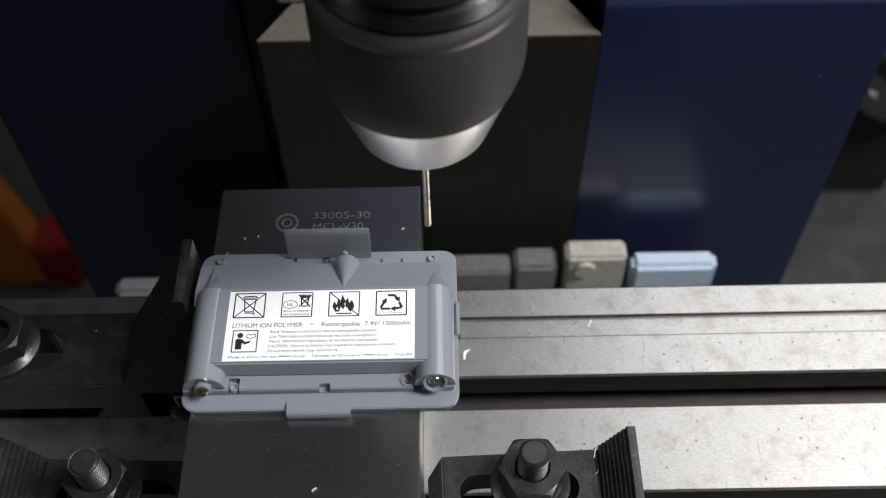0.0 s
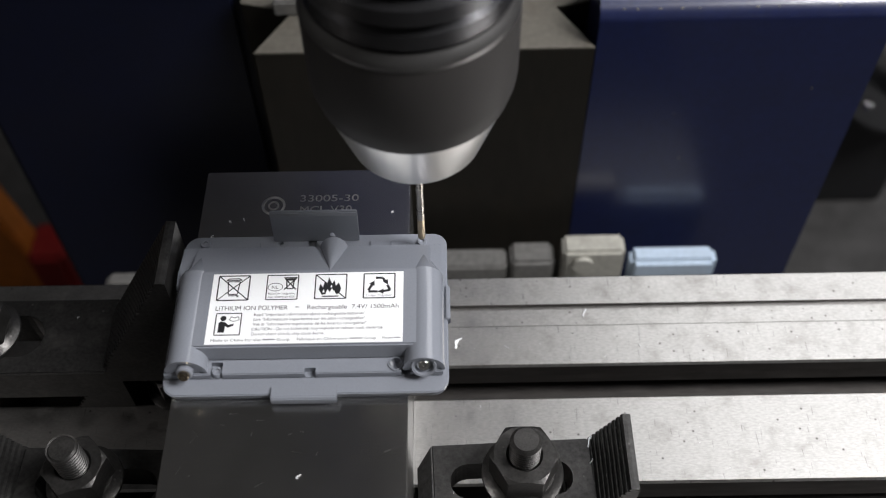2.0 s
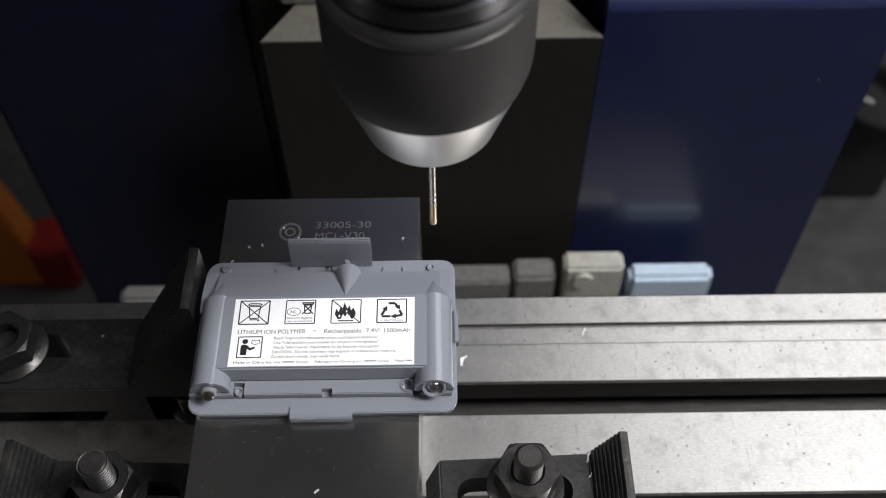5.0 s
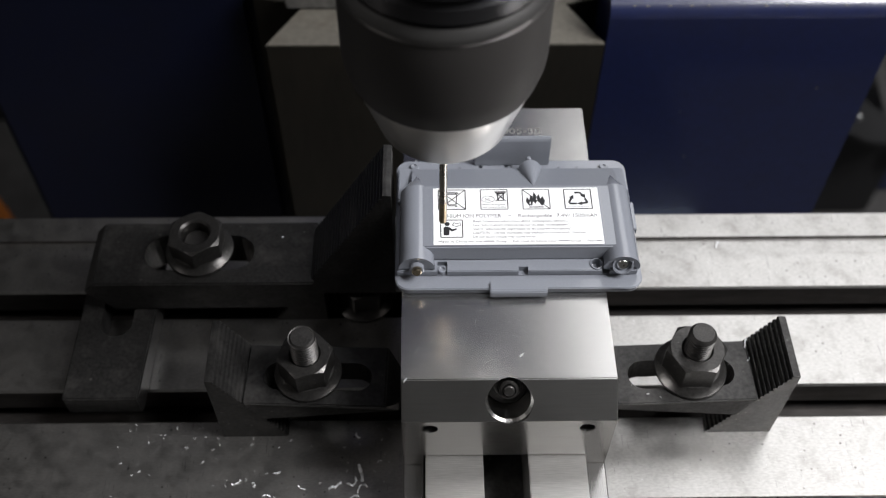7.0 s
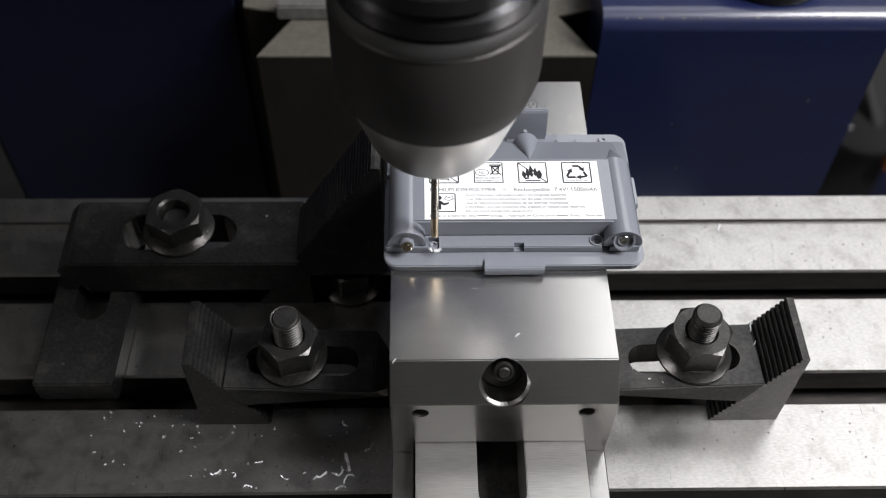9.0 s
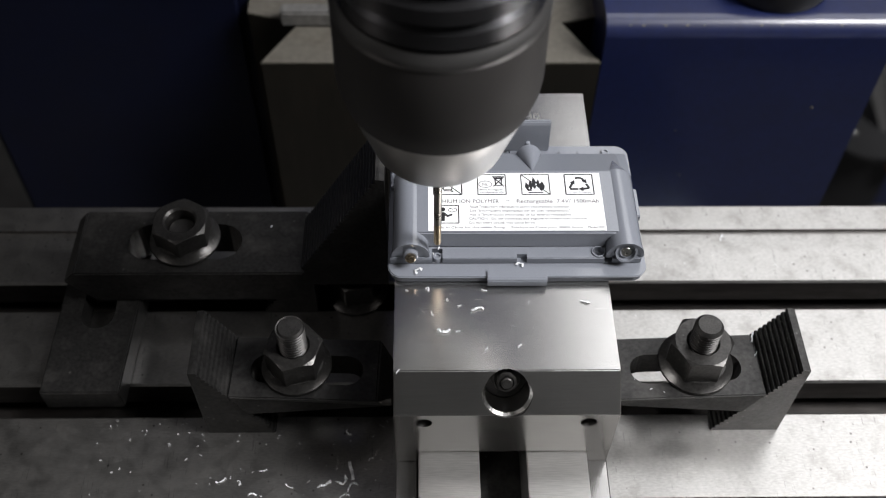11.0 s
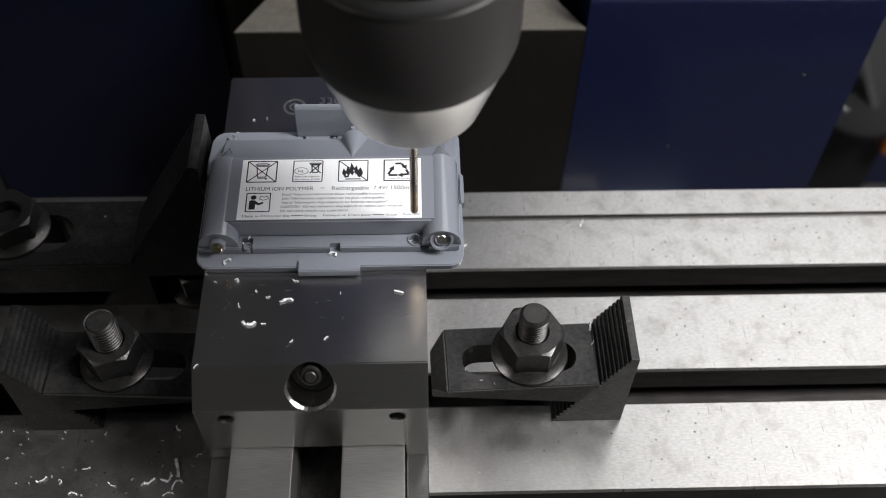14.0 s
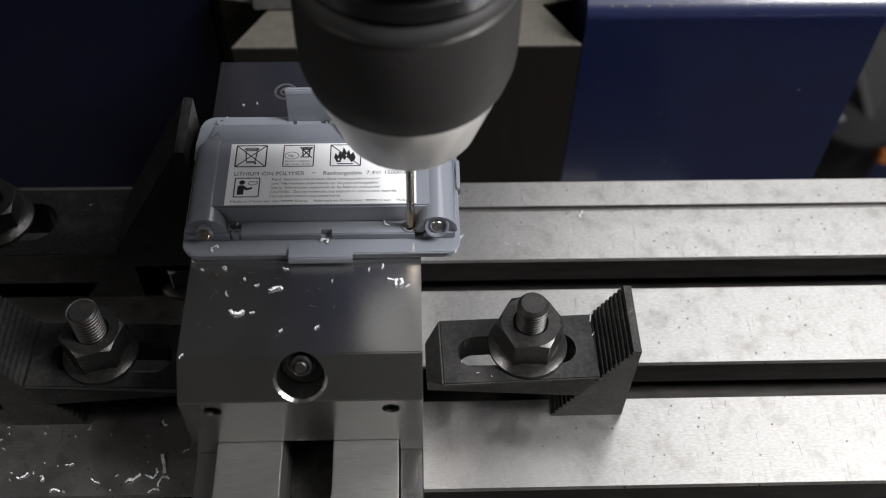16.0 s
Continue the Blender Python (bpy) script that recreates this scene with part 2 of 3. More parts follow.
def join(*bms):
    out = bmesh.new()
    for b in bms:
        me = bpy.data.meshes.new("t")
        b.to_mesh(me)
        b.free()
        out.from_mesh(me)
        bpy.data.meshes.remove(me)
    return out


def rounded(x0, x1, y0, y1, r, n=5):
    pts = []
    for cx, cy, a in ((x1 - r, y1 - r, 0), (x0 + r, y1 - r, 90), (x0 + r, y0 + r, 180), (x1 - r, y0 + r, 270)):
        pts += [(cx + r * math.cos(radians(a + 90 * i / n)), cy + r * math.sin(radians(a + 90 * i / n))) for i in range(n + 1)]
    return pts


def cut(ob, bm):
    """Takes the closed shape bm out of the part ob."""
    tool = part("cutter", bm, ob.data.materials[0], ob.parent)
    md = ob.modifiers.new("cut", "BOOLEAN")
    md.object, md.operation, md.solver = tool, "DIFFERENCE", "EXACT"
    bpy.context.view_layer.update()
    got = bpy.data.meshes.new_from_object(ob.evaluated_get(bpy.context.evaluated_depsgraph_get()))
    ob.modifiers.clear()
    ob.data = got
    mesh = tool.data
    bpy.data.objects.remove(tool)
    bpy.data.meshes.remove(mesh)
    return ob


def writing(text, x, y, z, size, mat, parent, name="lettering", width=None, bold=0.0):
    """Flat letters of the built-in font at x, y, lying on z; width, where given, is the line's length."""
    cu = bpy.data.curves.new("t", "FONT")
    cu.body, cu.size, cu.offset = text, size, bold
    ob = new("t", cu)
    bpy.context.view_layer.update()
    me = bpy.data.meshes.new_from_object(ob.evaluated_get(bpy.context.evaluated_depsgraph_get()))
    bpy.data.objects.remove(ob)
    bpy.data.curves.remove(cu)
    bm = bmesh.new()
    bm.from_mesh(me)
    bpy.data.meshes.remove(me)
    wide = max(v.co.x for v in bm.verts) if bm.verts else 1
    for v in bm.verts:
        v.co = Vector((x + v.co.x * (width / wide if width else 1), y + v.co.y, z))
    return part(name, bm, mat, parent)


# ---- the room ----
def room():
    for name, x0, x1, y0, y1, z0, z1, mat, label in (
        ("floor", -2200, 2400, -2000, 2600, -1050, -950, CONCRETE, "grey stained concrete workshop floor"),
        ("ceiling", -2200, 2400, -2000, 2600, 1600, 1700, WALL_PAINT, "plain pale workshop ceiling"),
        ("wall_north", -2200, 2400, 2600, 2700, -1050, 1700, WALL_PAINT, "plain grey painted wall behind the machine"),
        ("wall_south", -2200, 2400, -2100, -2000, -1050, 1700, WALL_PAINT, "plain grey painted wall"),
        ("wall_west", -2300, -2200, -2000, 2600, -1050, 1700, WALL_PAINT, "plain grey painted wall"),
        ("wall_east", 2400, 2500, -2000, 2600, -1050, 1700, WALL_PAINT, "plain grey painted wall"),
    ):
        bm = box(x0, x1, y0, y1, z0, z1, 0)
        for v in bm.verts:
            v.co *= MM
        me = bpy.data.meshes.new(name)
        bm.to_mesh(me)
        bm.free()
        me.materials.append(mat)
        tagged(new(name, me), label, name.split("_")[0], kind="structure")


# ---- the machine that stands still ----
AXIS = (39.9, 90.8)


def column():
    ob = thing("machine_column", (39, 330, -950), "dark blue enamelled milling machine column with iron dovetail way", "milling machine", rides=False)
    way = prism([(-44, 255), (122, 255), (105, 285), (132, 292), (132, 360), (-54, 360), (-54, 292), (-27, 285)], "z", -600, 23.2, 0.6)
    part("dovetail_way", way, WAY_FRONT, ob, "oily cast iron dovetail way, its shade put into the colour")
    # thin cap in a paler colour: light from above painted on the top
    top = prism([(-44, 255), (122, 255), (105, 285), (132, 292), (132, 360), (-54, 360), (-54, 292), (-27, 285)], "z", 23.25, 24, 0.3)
    part("way_top", top, WAY_TOP, ob, "stained top end of the way, coloured paler as if lit")
    side = prism([(257, -900), (257, 37)] + [(266 - 9 * math.cos(radians(k)), 37 + 9 * math.sin(radians(k))) for k in range(10, 91, 10)] + [(470, 46), (470, -900)], "x", 122.4, 263)
    part("side_cover", side, BLUE, ob, "dark blue side cover with worn edges", "even")
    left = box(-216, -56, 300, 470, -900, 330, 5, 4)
    part("side_cover", left, SHADED_BLUE, ob, "tall blue side cover with shade put into its paint", "even")
    rng = random.Random(3)
    for k in range(9):
        cx = rng.uniform(132, 255)
        part("paint_chip", turn(lathe([(0, -0.4), (rng.uniform(0.5, 1.0), -0.2), (0.3, 0.1), (0, 0.12)], 0, 0, 9), Matrix.Translation((cx, 259.6, 43.4)) @ Matrix.Rotation(radians(45), 4, "X") @ Matrix.Diagonal((rng.uniform(0.7, 1.8), 0.7, 1, 1))), WAY_TOP, ob, "bare chip in the paint")
    for cx, cz, r in ((235.2, -8.5, 0.8), (176.7, -60, 0.8), (168, -25, 0.5)):
        part("paint_chip", turn(lathe([(0, -0.3), (r, -0.15), (r * 0.5, 0.1), (0, 0.1)], 0, 0, 9), Matrix.Translation((cx, 256.9, cz)) @ Matrix.Rotation(radians(90), 4, "X")), WAY_TOP, ob, "bare chip in the paint")
    part("base", box(-260, 330, 200, 640, -950, -620, 12, 3), BLUE, ob, "", True)
    part("back", box(-56, 124, 361, 640, -620, 700, 8, 3), BLUE, ob, "", True)
    part("lock_bar", box(-36, -6, 281, 289, 24.3, 33, 1), SADDLE_IRON, ob, "grey steel clamping bar")
    part("knob", lathe([(0, 46.5), (27, 46.5), (28, 49), (28, 60), (25, 63), (0, 63)], 208, 292, 48), BLACK_RUBBER, ob, "round black cap", True)
    return ob


def head():
    ob = thing("milling_head", (39, 200, 330), "dark milling head with round quill above the chuck", "milling head", rides=False)
    part("housing", box(-45, 125, 40, 255, 520, 800, 10, 3), BLUE, ob, "dark blue head casting", True)
    part("quill", lathe([(0, 262), (24, 262), (25, 263), (25, 300), (36, 301), (37, 302), (37, 519), (0, 519)], *AXIS), CHUCK_DARK, ob, "round steel quill", True)
    return ob


def chuck():
    ob = thing("drill_chuck", (AXIS[0], AXIS[1], 142), "dark satin drill chuck with bright turned nose", "drill chuck", rides=False)
    body = [(0, 163.9), (26.3, 163.9), (26.7, 164.2), (28.2, 169.5), (28.5, 172.5), (28.5, 193.8), (28.2, 194.6)]
    part("sleeve", lathe(body + [(0, 194.6)], *AXIS, n=96), CHUCK_DARK, ob, "dark grey satin gripping sleeve", True)
    part("nose", lathe([(0, 147), (5, 147), (5, 143.5), (16, 142.5), (18.4, 142.2), (19.4, 143.6), (26.2, 163.7), (0, 163.7)], *AXIS, n=96), CHUCK_BRIGHT, ob, "bright turned steel nose", True)
    part("rim", lathe([(0, 194.8), (28.4, 194.8), (28.6, 195.8), (28.3, 197.2), (27, 199.2), (0, 199.2)], *AXIS, n=96), CHUCK_RIM, ob, "polished steel rim", True)
    for z, r in ((199.4, 27.2), (207.2, 27.8), (215.2, 27.0), (225.0, 26.0)):
        part("ring", lathe([(0, z), (r - 1.2, z), (r, z + 1.2), (r, z + 5.6), (r - 1.6, z + 7.4), (0, z + 7.4)], *AXIS, n=96), CHUCK_RING, ob, "polished dark locking ring", True)
    part("shank", lathe([(0, 232.8), (22, 232.8), (22, 261.5), (0, 261.5)], *AXIS), CHUCK_DARK, ob, "", True)
    return ob


def drill():
    ob = thing("drill_bit", (AXIS[0], AXIS[1], 92), "thin steel twist drill with straw-coloured tip", "drill bit", rides=False)
    n, turns, z0, z1 = 12, 2.6, 103.0, 122.0
    bm = bmesh.new()
    rings = []
    for k in range(61):
        z = z0 + (z1 - z0) * k / 60
        a0 = 2 * math.pi * turns * k / 60
        ring = []
        for i in range(n):
            a = 2 * math.pi * i / n
            r = 1.28 if k == 60 else 1.28 - 0.05 * max(0.0, math.cos(2 * a)) ** 2
            ring.append(bm.verts.new((AXIS[0] + r * math.cos(a + a0), AXIS[1] + r * math.sin(a + a0), z)))
        rings.append(ring)
    for a, c in zip(rings, rings[1:]):
        for i in range(n):
            bm.faces.new((a[i], a[(i + 1) % n], c[(i + 1) % n], c[i]))
    bm.faces.new(rings[0])
    bm.faces.new(rings[-1])
    part("fluted_body", bm, DRILL_STEEL, ob, "spiral fluted steel", True)
    part("shank", lathe([(0, 122.1), (1.28, 122.1), (1.28, 146.5), (0, 146.5)], *AXIS, n=20), DRILL_STEEL, ob, "", True)
    part("tip", lathe([(0, 92.2), (1.2, 92.9), (1.32, 93.6), (1.26, 94.4), (1.26, 102.9), (0, 102.9)], *AXIS, n=20), DRILL_TIP, ob, "straw-coloured drill point", True)
    return ob


# ---- the table and what is fixed on it ----
def mill_table():
    ob = thing("mill_table", (29, 29, -62), "planed cast iron milling table with T-slots, scratched and stained", "milling table")

    def far_lip(c):
        """The side of the slot at c that faces the eye, from below upwards."""
        return [(c + 12, -21.8), (c + 12, -13), (c + 6.8, -13), (c + 6.8, -0.9), (c + 7.6, 0)]

    def near_lip(c):
        return [(c - 7.6, 0), (c - 6.8, -0.9), (c - 6.8, -13), (c - 12, -13), (c - 12, -21.8)]

    def gutter(c):
        return [(c + 5.2, 0), (c + 5.1, -1.9), (c - 3.8, -1.8), (c - 4.8, -1.2), (c - 5.2, 0)]

    part("bed", box(-430, 480, -68.5, 126.5, -62, -22, 1), SLOT_SHADE, ob, "iron floor of the T-slots, darkened for shade")
    for outline in (
        [(126.5, -21.8), (126.5, -1), (125.5, 0)] + gutter(107.2) + far_lip(77.0)[::-1],
        near_lip(77.0) + far_lip(28.0),
        near_lip(28.0) + far_lip(-20.9),
        near_lip(-20.9) + [(-68.5, -21.8), (-68.5, -1), (-67.5, 0)] + gutter(-49)[::-1],
    ):
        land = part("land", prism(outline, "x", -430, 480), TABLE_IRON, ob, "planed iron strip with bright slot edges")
        land.data.materials.append(SLOT_SHADE)
        # slot walls and upright gutter walls take the colour with shade in it
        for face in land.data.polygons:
            in_recess = face.center.z < 0.062 - 0.003 and abs(face.center.y) < 0.094 or face.center.y > 0.07 and face.center.z < 0.062 - 0.0003 and abs(face.normal.y) > 0.7
            if len(face.vertices) == 4 and in_recess:
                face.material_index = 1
    return ob


def saddle():
    ob = thing("machine_knee", (30, 90, -240), "grey iron knee with way covers behind the table", "machine knee", rides=False)
    part("slab", box(-160, 212, -50, 225, -240, -156, 2), SADDLE_IRON, ob)
    part("way_cover", box(-60, 83, 226, 240, -240, -133.6, 1.5), SADDLE_IRON, ob, "dull grey way cover")
    part("gib_block", box(85, 110, 226, 242, -240, -130, 2), SADDLE_IRON, ob, "grey iron gib block")
    part("oiler", join(box(114.6, 150, 226, 240, -240, -121, 2, 2), rod((126, 226, -131), (126, 223.4, -131), 6)), CREAM, ob, "worn pale metal block", True)
    part("pad", box(155, 205, 227, 240, -240, -133, 3, 3), PALE_BLUE, ob, "pale blue plastic block", True)
    part("pad", box(-156, -122, 227, 240, -240, -150, 3, 3), SADDLE_IRON, ob, "dull grey metal block", True)
    return ob


def vise():
    ob = thing("machine_vise", (0, 30, 0), "ground steel toolmaker's vise bolted across the table", "vise")
    base = part("base", prism([(-36.5, 0), (36.5, 0), (36.5, 26.8), (29.2, 26.8), (29.2, 8), (-29.2, 8), (-29.2, 26.8), (-36.5, 26.8)], "y", -66, 127, 0.4, 1), GROUND_STEEL, ob)
    for s in (-1, 1):
        part("rail", box(min(s * 8, s * 28.6), max(s * 8, s * 28.6), -64, 80, 8.2, 34, 0.35), RAIL_STEEL, ob, "milled guide rail")
    part("rail_end", prism([(7.95, -64), (7.95, -34)] + [(7.95 * math.cos(radians(a)), -29 - 7.95 * math.sin(radians(a))) for a in range(0, 181, 12)] + [(-7.95, -34), (-7.95, -64)], "z", 8.2, 33.98), RAIL_STEEL, ob, "rounded end of the guide slot")
    part("slot_floor", box(-7.9, 7.9, -36, 80, 8.1, 9, 0), BLACK_OXIDE, ob, "black slot floor")
    jaw = prism([(-11.4, 34.3), (-11.4, 60.2), (0, 68.7), (56, 68.7), (56, 34.3)], "x", -36.5, 36.5, 0.3)
    moving = part("movable_jaw", jaw, GROUND_STEEL, ob, "ground steel movable jaw with slanted front")
    lean = Matrix.Translation((0, -5.7, 64.4)) @ Matrix.Rotation(math.atan2(11.4, 8.5) , 4, "X")
    cut(moving, turn(lathe([(7.3, -16), (7.3, -0.9), (8.2, 0.05), (8.2, 6)], 0, 0, 40), lean))
    for s in (-1, 1):
        cut(moving, turn(lathe([(2.7, -8), (2.7, 8)], 0, 0, 24), Matrix.Translation((s * 26.8, -11.4, 55.0)) @ Matrix.Rotation(radians(90), 4, "X")))
        part("skirt", box(min(s * 29, s * 36.4), max(s * 29, s * 36.4), -11.2, 55, 27.0, 34.2, 0.3), GROUND_STEEL, ob, "bright side skirt of the jaw")
    sunk = lean @ Matrix.Translation((0, 2.3, -2.2)) @ Matrix.Diagonal((0.74, 0.74, 0.74, 1))
    part("bore_floor", turn(lathe([(0, -15.9), (7.2, -15.9), (7.2, -13), (0, -13)], 0, 0, 32), lean), BLACK_OXIDE, ob, "black floor of the bore")
    bolt = part("socket_bolt", turn(lathe([(0, -13), (6.4, -13), (6.6, -6.5), (6.0, -5.6), (5.2, -5.6), (5.0, -6.4), (4.6, -6.4), (4.6, -1.6), (4.0, -0.8), (3.2, -0.6), (2.9, -1.4), (0, -1.4)], 0, 0, 40), sunk), WORN_OXIDE, ob, "black locking bolt in its bore", True)
    part("bolt_end", turn(lathe([(0, -1.3), (2.6, -1.3), (2.6, 0.2), (2.1, 0.7), (0, 0.7)], 0, 0, 24), sunk), THREAD, bolt, "worn steel bolt end", True)
    fixed = part("fixed_jaw", box(-36.5, 36.5, 86, 127, 27, 68.7, 0.35), GROUND_STEEL, ob, "ground steel fixed jaw with etched marks")
    rng = random.Random(8)
    for k in range(16):
        x, y, a, d = rng.uniform(-33, 33), rng.uniform(3, 31), rng.uniform(-0.5, 3.4), rng.uniform(0.8, 3.5)
        q = Vector((math.cos(a), math.sin(a), 0))
        bm = bmesh.new()
        side = Vector((-q.y, q.x, 0)) * 0.05
        bm.faces.new([bm.verts.new(Vector((x, y, 68.72)) + v) for v in (-side, q * d, side)])
        part("scratch", bm, CHUCK_BRIGHT, moving, "fine bright scratch")
    writing("33005-30", -2.6, 112.6, 68.76, 4.2, RAIL_STEEL, fixed, "etched_number", 21)
    writing("MCL-V30", -2.4, 107.6, 68.76, 4.2, RAIL_STEEL, fixed, "etched_number", 18.5)
    ring = lathe([(3.3, 68.72), (4.2, 68.72), (4.2, 68.76), (3.3, 68.76), (3.3, 68.72)], -11.5, 111, 32, False)
    part("etched_mark", ring, RAIL_STEEL, fixed)
    ring = lathe([(1.3, 68.72), (2.0, 68.72), (2.0, 68.76), (1.3, 68.76), (1.3, 68.72)], -11.5, 111, 24, False)
    part("etched_mark", ring, RAIL_STEEL, fixed)
    return ob


def flange_nut(parent, cx, cy, z, stud_top, hollow=False, spin=0.0, size=1.0):
    """A flanged hex nut on its stud, as parts of the parent."""
    k = size
    nut = part("flange_nut", lathe([(0, z), (12.6 * k, z), (12.9 * k, z + 0.6), (12.7 * k, z + 1.4), (10.9 * k, z + 2.6), (10.0 * k, z + 3.8), (0, z + 3.8)], cx, cy, 48), WORN_OXIDE, parent, "black flanged hex nut with worn corners", True)
    h0, h1 = z + 3.0, z + (12.2 if hollow else 14.5 * (0.5 + 0.5 * k))
    hexa = [(cx + 10.8 * k * math.cos(radians(60 * i + spin)), cy + 10.8 * k * math.sin(radians(60 * i + spin))) for i in range(6)]
    bm = prism(hexa, "z", h0, h1, 0.25, 1)
    body = part("hexagon", bm, WORN_OXIDE, nut)
    # the crown's chamfer: the hexagon turned down by a cone
    cone = lathe([(9.3 * k, h1 + 0.5), (9.3 * k, h1 - 0.02), (13.5 * k, h1 - 2.3 * k), (13.5 * k, h1 + 0.5), (9.3 * k, h1 + 0.5)], cx, cy, 48, False)
    bmesh.ops.remove_doubles(cone, verts=cone.verts, dist=1e-4)
    cut(body, cone)
    if hollow:
        cut(body, lathe([(5.3 * k, h0 + 1), (5.3 * k, h1 - 0.8), (6.3 * k, h1 + 0.2), (6.3 * k, h1 + 2)], cx, cy, 32))
        part("stud", lathe([(0, z - 10), (5.0 * k, z - 10), (5.0 * k, h1 - 5.5), (4.4 * k, h1 - 5), (0, h1 - 5)], cx, cy, 24), THREAD, parent, "threaded stud below the nut's rim", True)
        return
    cut(body, lathe([(5.35, h1 - 4), (5.35, h1 - 0.7), (6.1, h1 + 0.1), (6.1, h1 + 2)], cx, cy, 32))
    prof = [(0, z - 10), (4.2, z - 10)]
    zz = h1 - 5
    prof.append((5.0, zz))
    while zz < stud_top - 1.6:
        prof += [(5.1, zz + 0.3), (4.3, zz + 0.75), (5.1, zz + 1.2)]
        zz += 1.5
    prof += [(4.6, stud_top - 0.7), (4.0, stud_top), (0, stud_top)]
    part("stud", lathe(prof, cx, cy, 32), THREAD, parent, "threaded stud end", True)


def serrated(outline_low, outline_high, y0, y1, foot, pitch=2.3, depth=1.2):
    """A step block: a slope cut into teeth from low to high point, closed down to its foot; pairs are (x, z)."""
    a, b = Vector(outline_low), Vector(outline_high)
    d = b - a
    n = max(3, int(d.length / pitch))
    side = Vector((-d.y, d.x)).normalized()
    if side.y < 0:
        side = -side
    pts = []
    for i in range(n):
        pts.append(tuple(a + d * (i / n)))
        pts.append(tuple(a + d * ((i + 0.25) / n) + side * depth))
        pts.append(tuple(a + d * ((i + 0.75) / n) + side * depth))
    pts.append(tuple(b))
    return prism(pts + foot, "y", y0, y1, 0.0)


def side_clamp(s, label):
    """A strap clamp held by a toothed step block; s: the side of the vise on which it holds."""
    ob = thing("strap_clamp", (s * 75, 26, 0), label, "strap clamp", "clamps on the table")
    x = lambda v: s * v
    askew = Matrix.Translation((x(70), 25.5, 0)) @ Matrix.Rotation(radians(2.0 * s), 4, "Z") @ Matrix.Translation((x(-70), -25.5, 0))
    bm = prism([(x(38.0), 15.5), (x(38.0), 22), (x(43.2), 28), (x(97.0), 28), (x(91.2), 15.5)], "y", 12.6, 38.6, 0.5)
    for v in bm.verts:
        # the nose is drawn in at both corners
        if abs(v.co.x) < 40 and abs(v.co.y - 25.6) > 8:
            v.co.y = 25.6 + (v.co.y - 25.6) * 0.62
    strap = part("strap", turn(bm, askew), BLACK_OXIDE, ob, "black steel strap with long slot")
    hole = [(x(84 + 6.1 * math.sin(radians(a))), 25.0 + 6.1 * math.cos(radians(a))) for a in range(0, 181, 15)] + [(x(55 - 6.1 * math.sin(radians(a))), 25.0 - 6.1 * math.cos(radians(a))) for a in range(0, 181, 15)]
    cut(strap, turn(prism(hole, "z", 10, 32), askew))
    heel = serrated((x(83.6), 0), (x(107.4), 43.8), 14, 40.4, [(x(108.8), 43.6), (x(108.6), 0)])
    part("serrated_heel", heel, BLACK_OXIDE, ob, "black serrated step block under the strap's end")
    flange_nut(ob, x(73.2), 26.9 if s > 0 else 26.4, 28, 54.0 if s > 0 else 54.2, spin=0 if s > 0 else 14, size=1.07 if s > 0 else 1.0)
    return ob


def rear_clamp():
    ob = thing("strap_clamp", (-120, 82, 0), "large black strap clamp with hollow nut beside the vise", "strap clamp", "clamps on the table")
    strap = part("strap", prism([(-168, 24.5), (-163, 30), (-73.2, 30), (-84.1, 12), (-158, 12)], "y", 67.0, 98.8, 0.6), BLACK_OXIDE, ob, "black steel strap with long slot")
    hole = [(-107.8 + 8.8 * math.sin(radians(a)), 82.9 + 8.8 * math.cos(radians(a))) for a in range(0, 181, 15)] + [(-135.5 - 8.8 * math.sin(radians(a)), 82.9 - 8.8 * math.cos(radians(a))) for a in range(0, 181, 15)]
    cut(strap, prism(hole, "z", 4, 36))
    block = part("step_block", serrated((-91.4, 0), (-42.4, 82.3), 69, 94.4, [(-40.6, 82.0), (-40.6, 0)], 2.4, 1.2), BLACK_OXIDE, ob, "tall black serrated step block")
    cut(block, box(-70.5, -30, 60, 93, -2, 20, 0))
    flange_nut(ob, -121.6, 84.0, 30, 45, True, 30, 1.085)
    return ob


def plate_clamp():
    ob = thing("clamp_plate", (-156, 50, 0), "flat black steel clamp plate with a hole, lying under the strap", "clamp plate", "clamps on the table")
    p = part("plate", prism([(-172, 25), (-142, 25), (-140, 98), (-172, 98)], "z", 0.1, 11.5, 0.6), BLACK_OXIDE, ob)
    cut(p, prism(rounded(-163, -150, 54, 90, 6.4), "z", -3, 20))
    return ob


def loose_nut():
    ob = thing("slot_nut", (-55, 79.5, 0), "black flanged nut on a slot bolt beside the step block", "nut")
    flange_nut(ob, -55, 79.5, 0.2, 15.5, spin=10)
    return ob


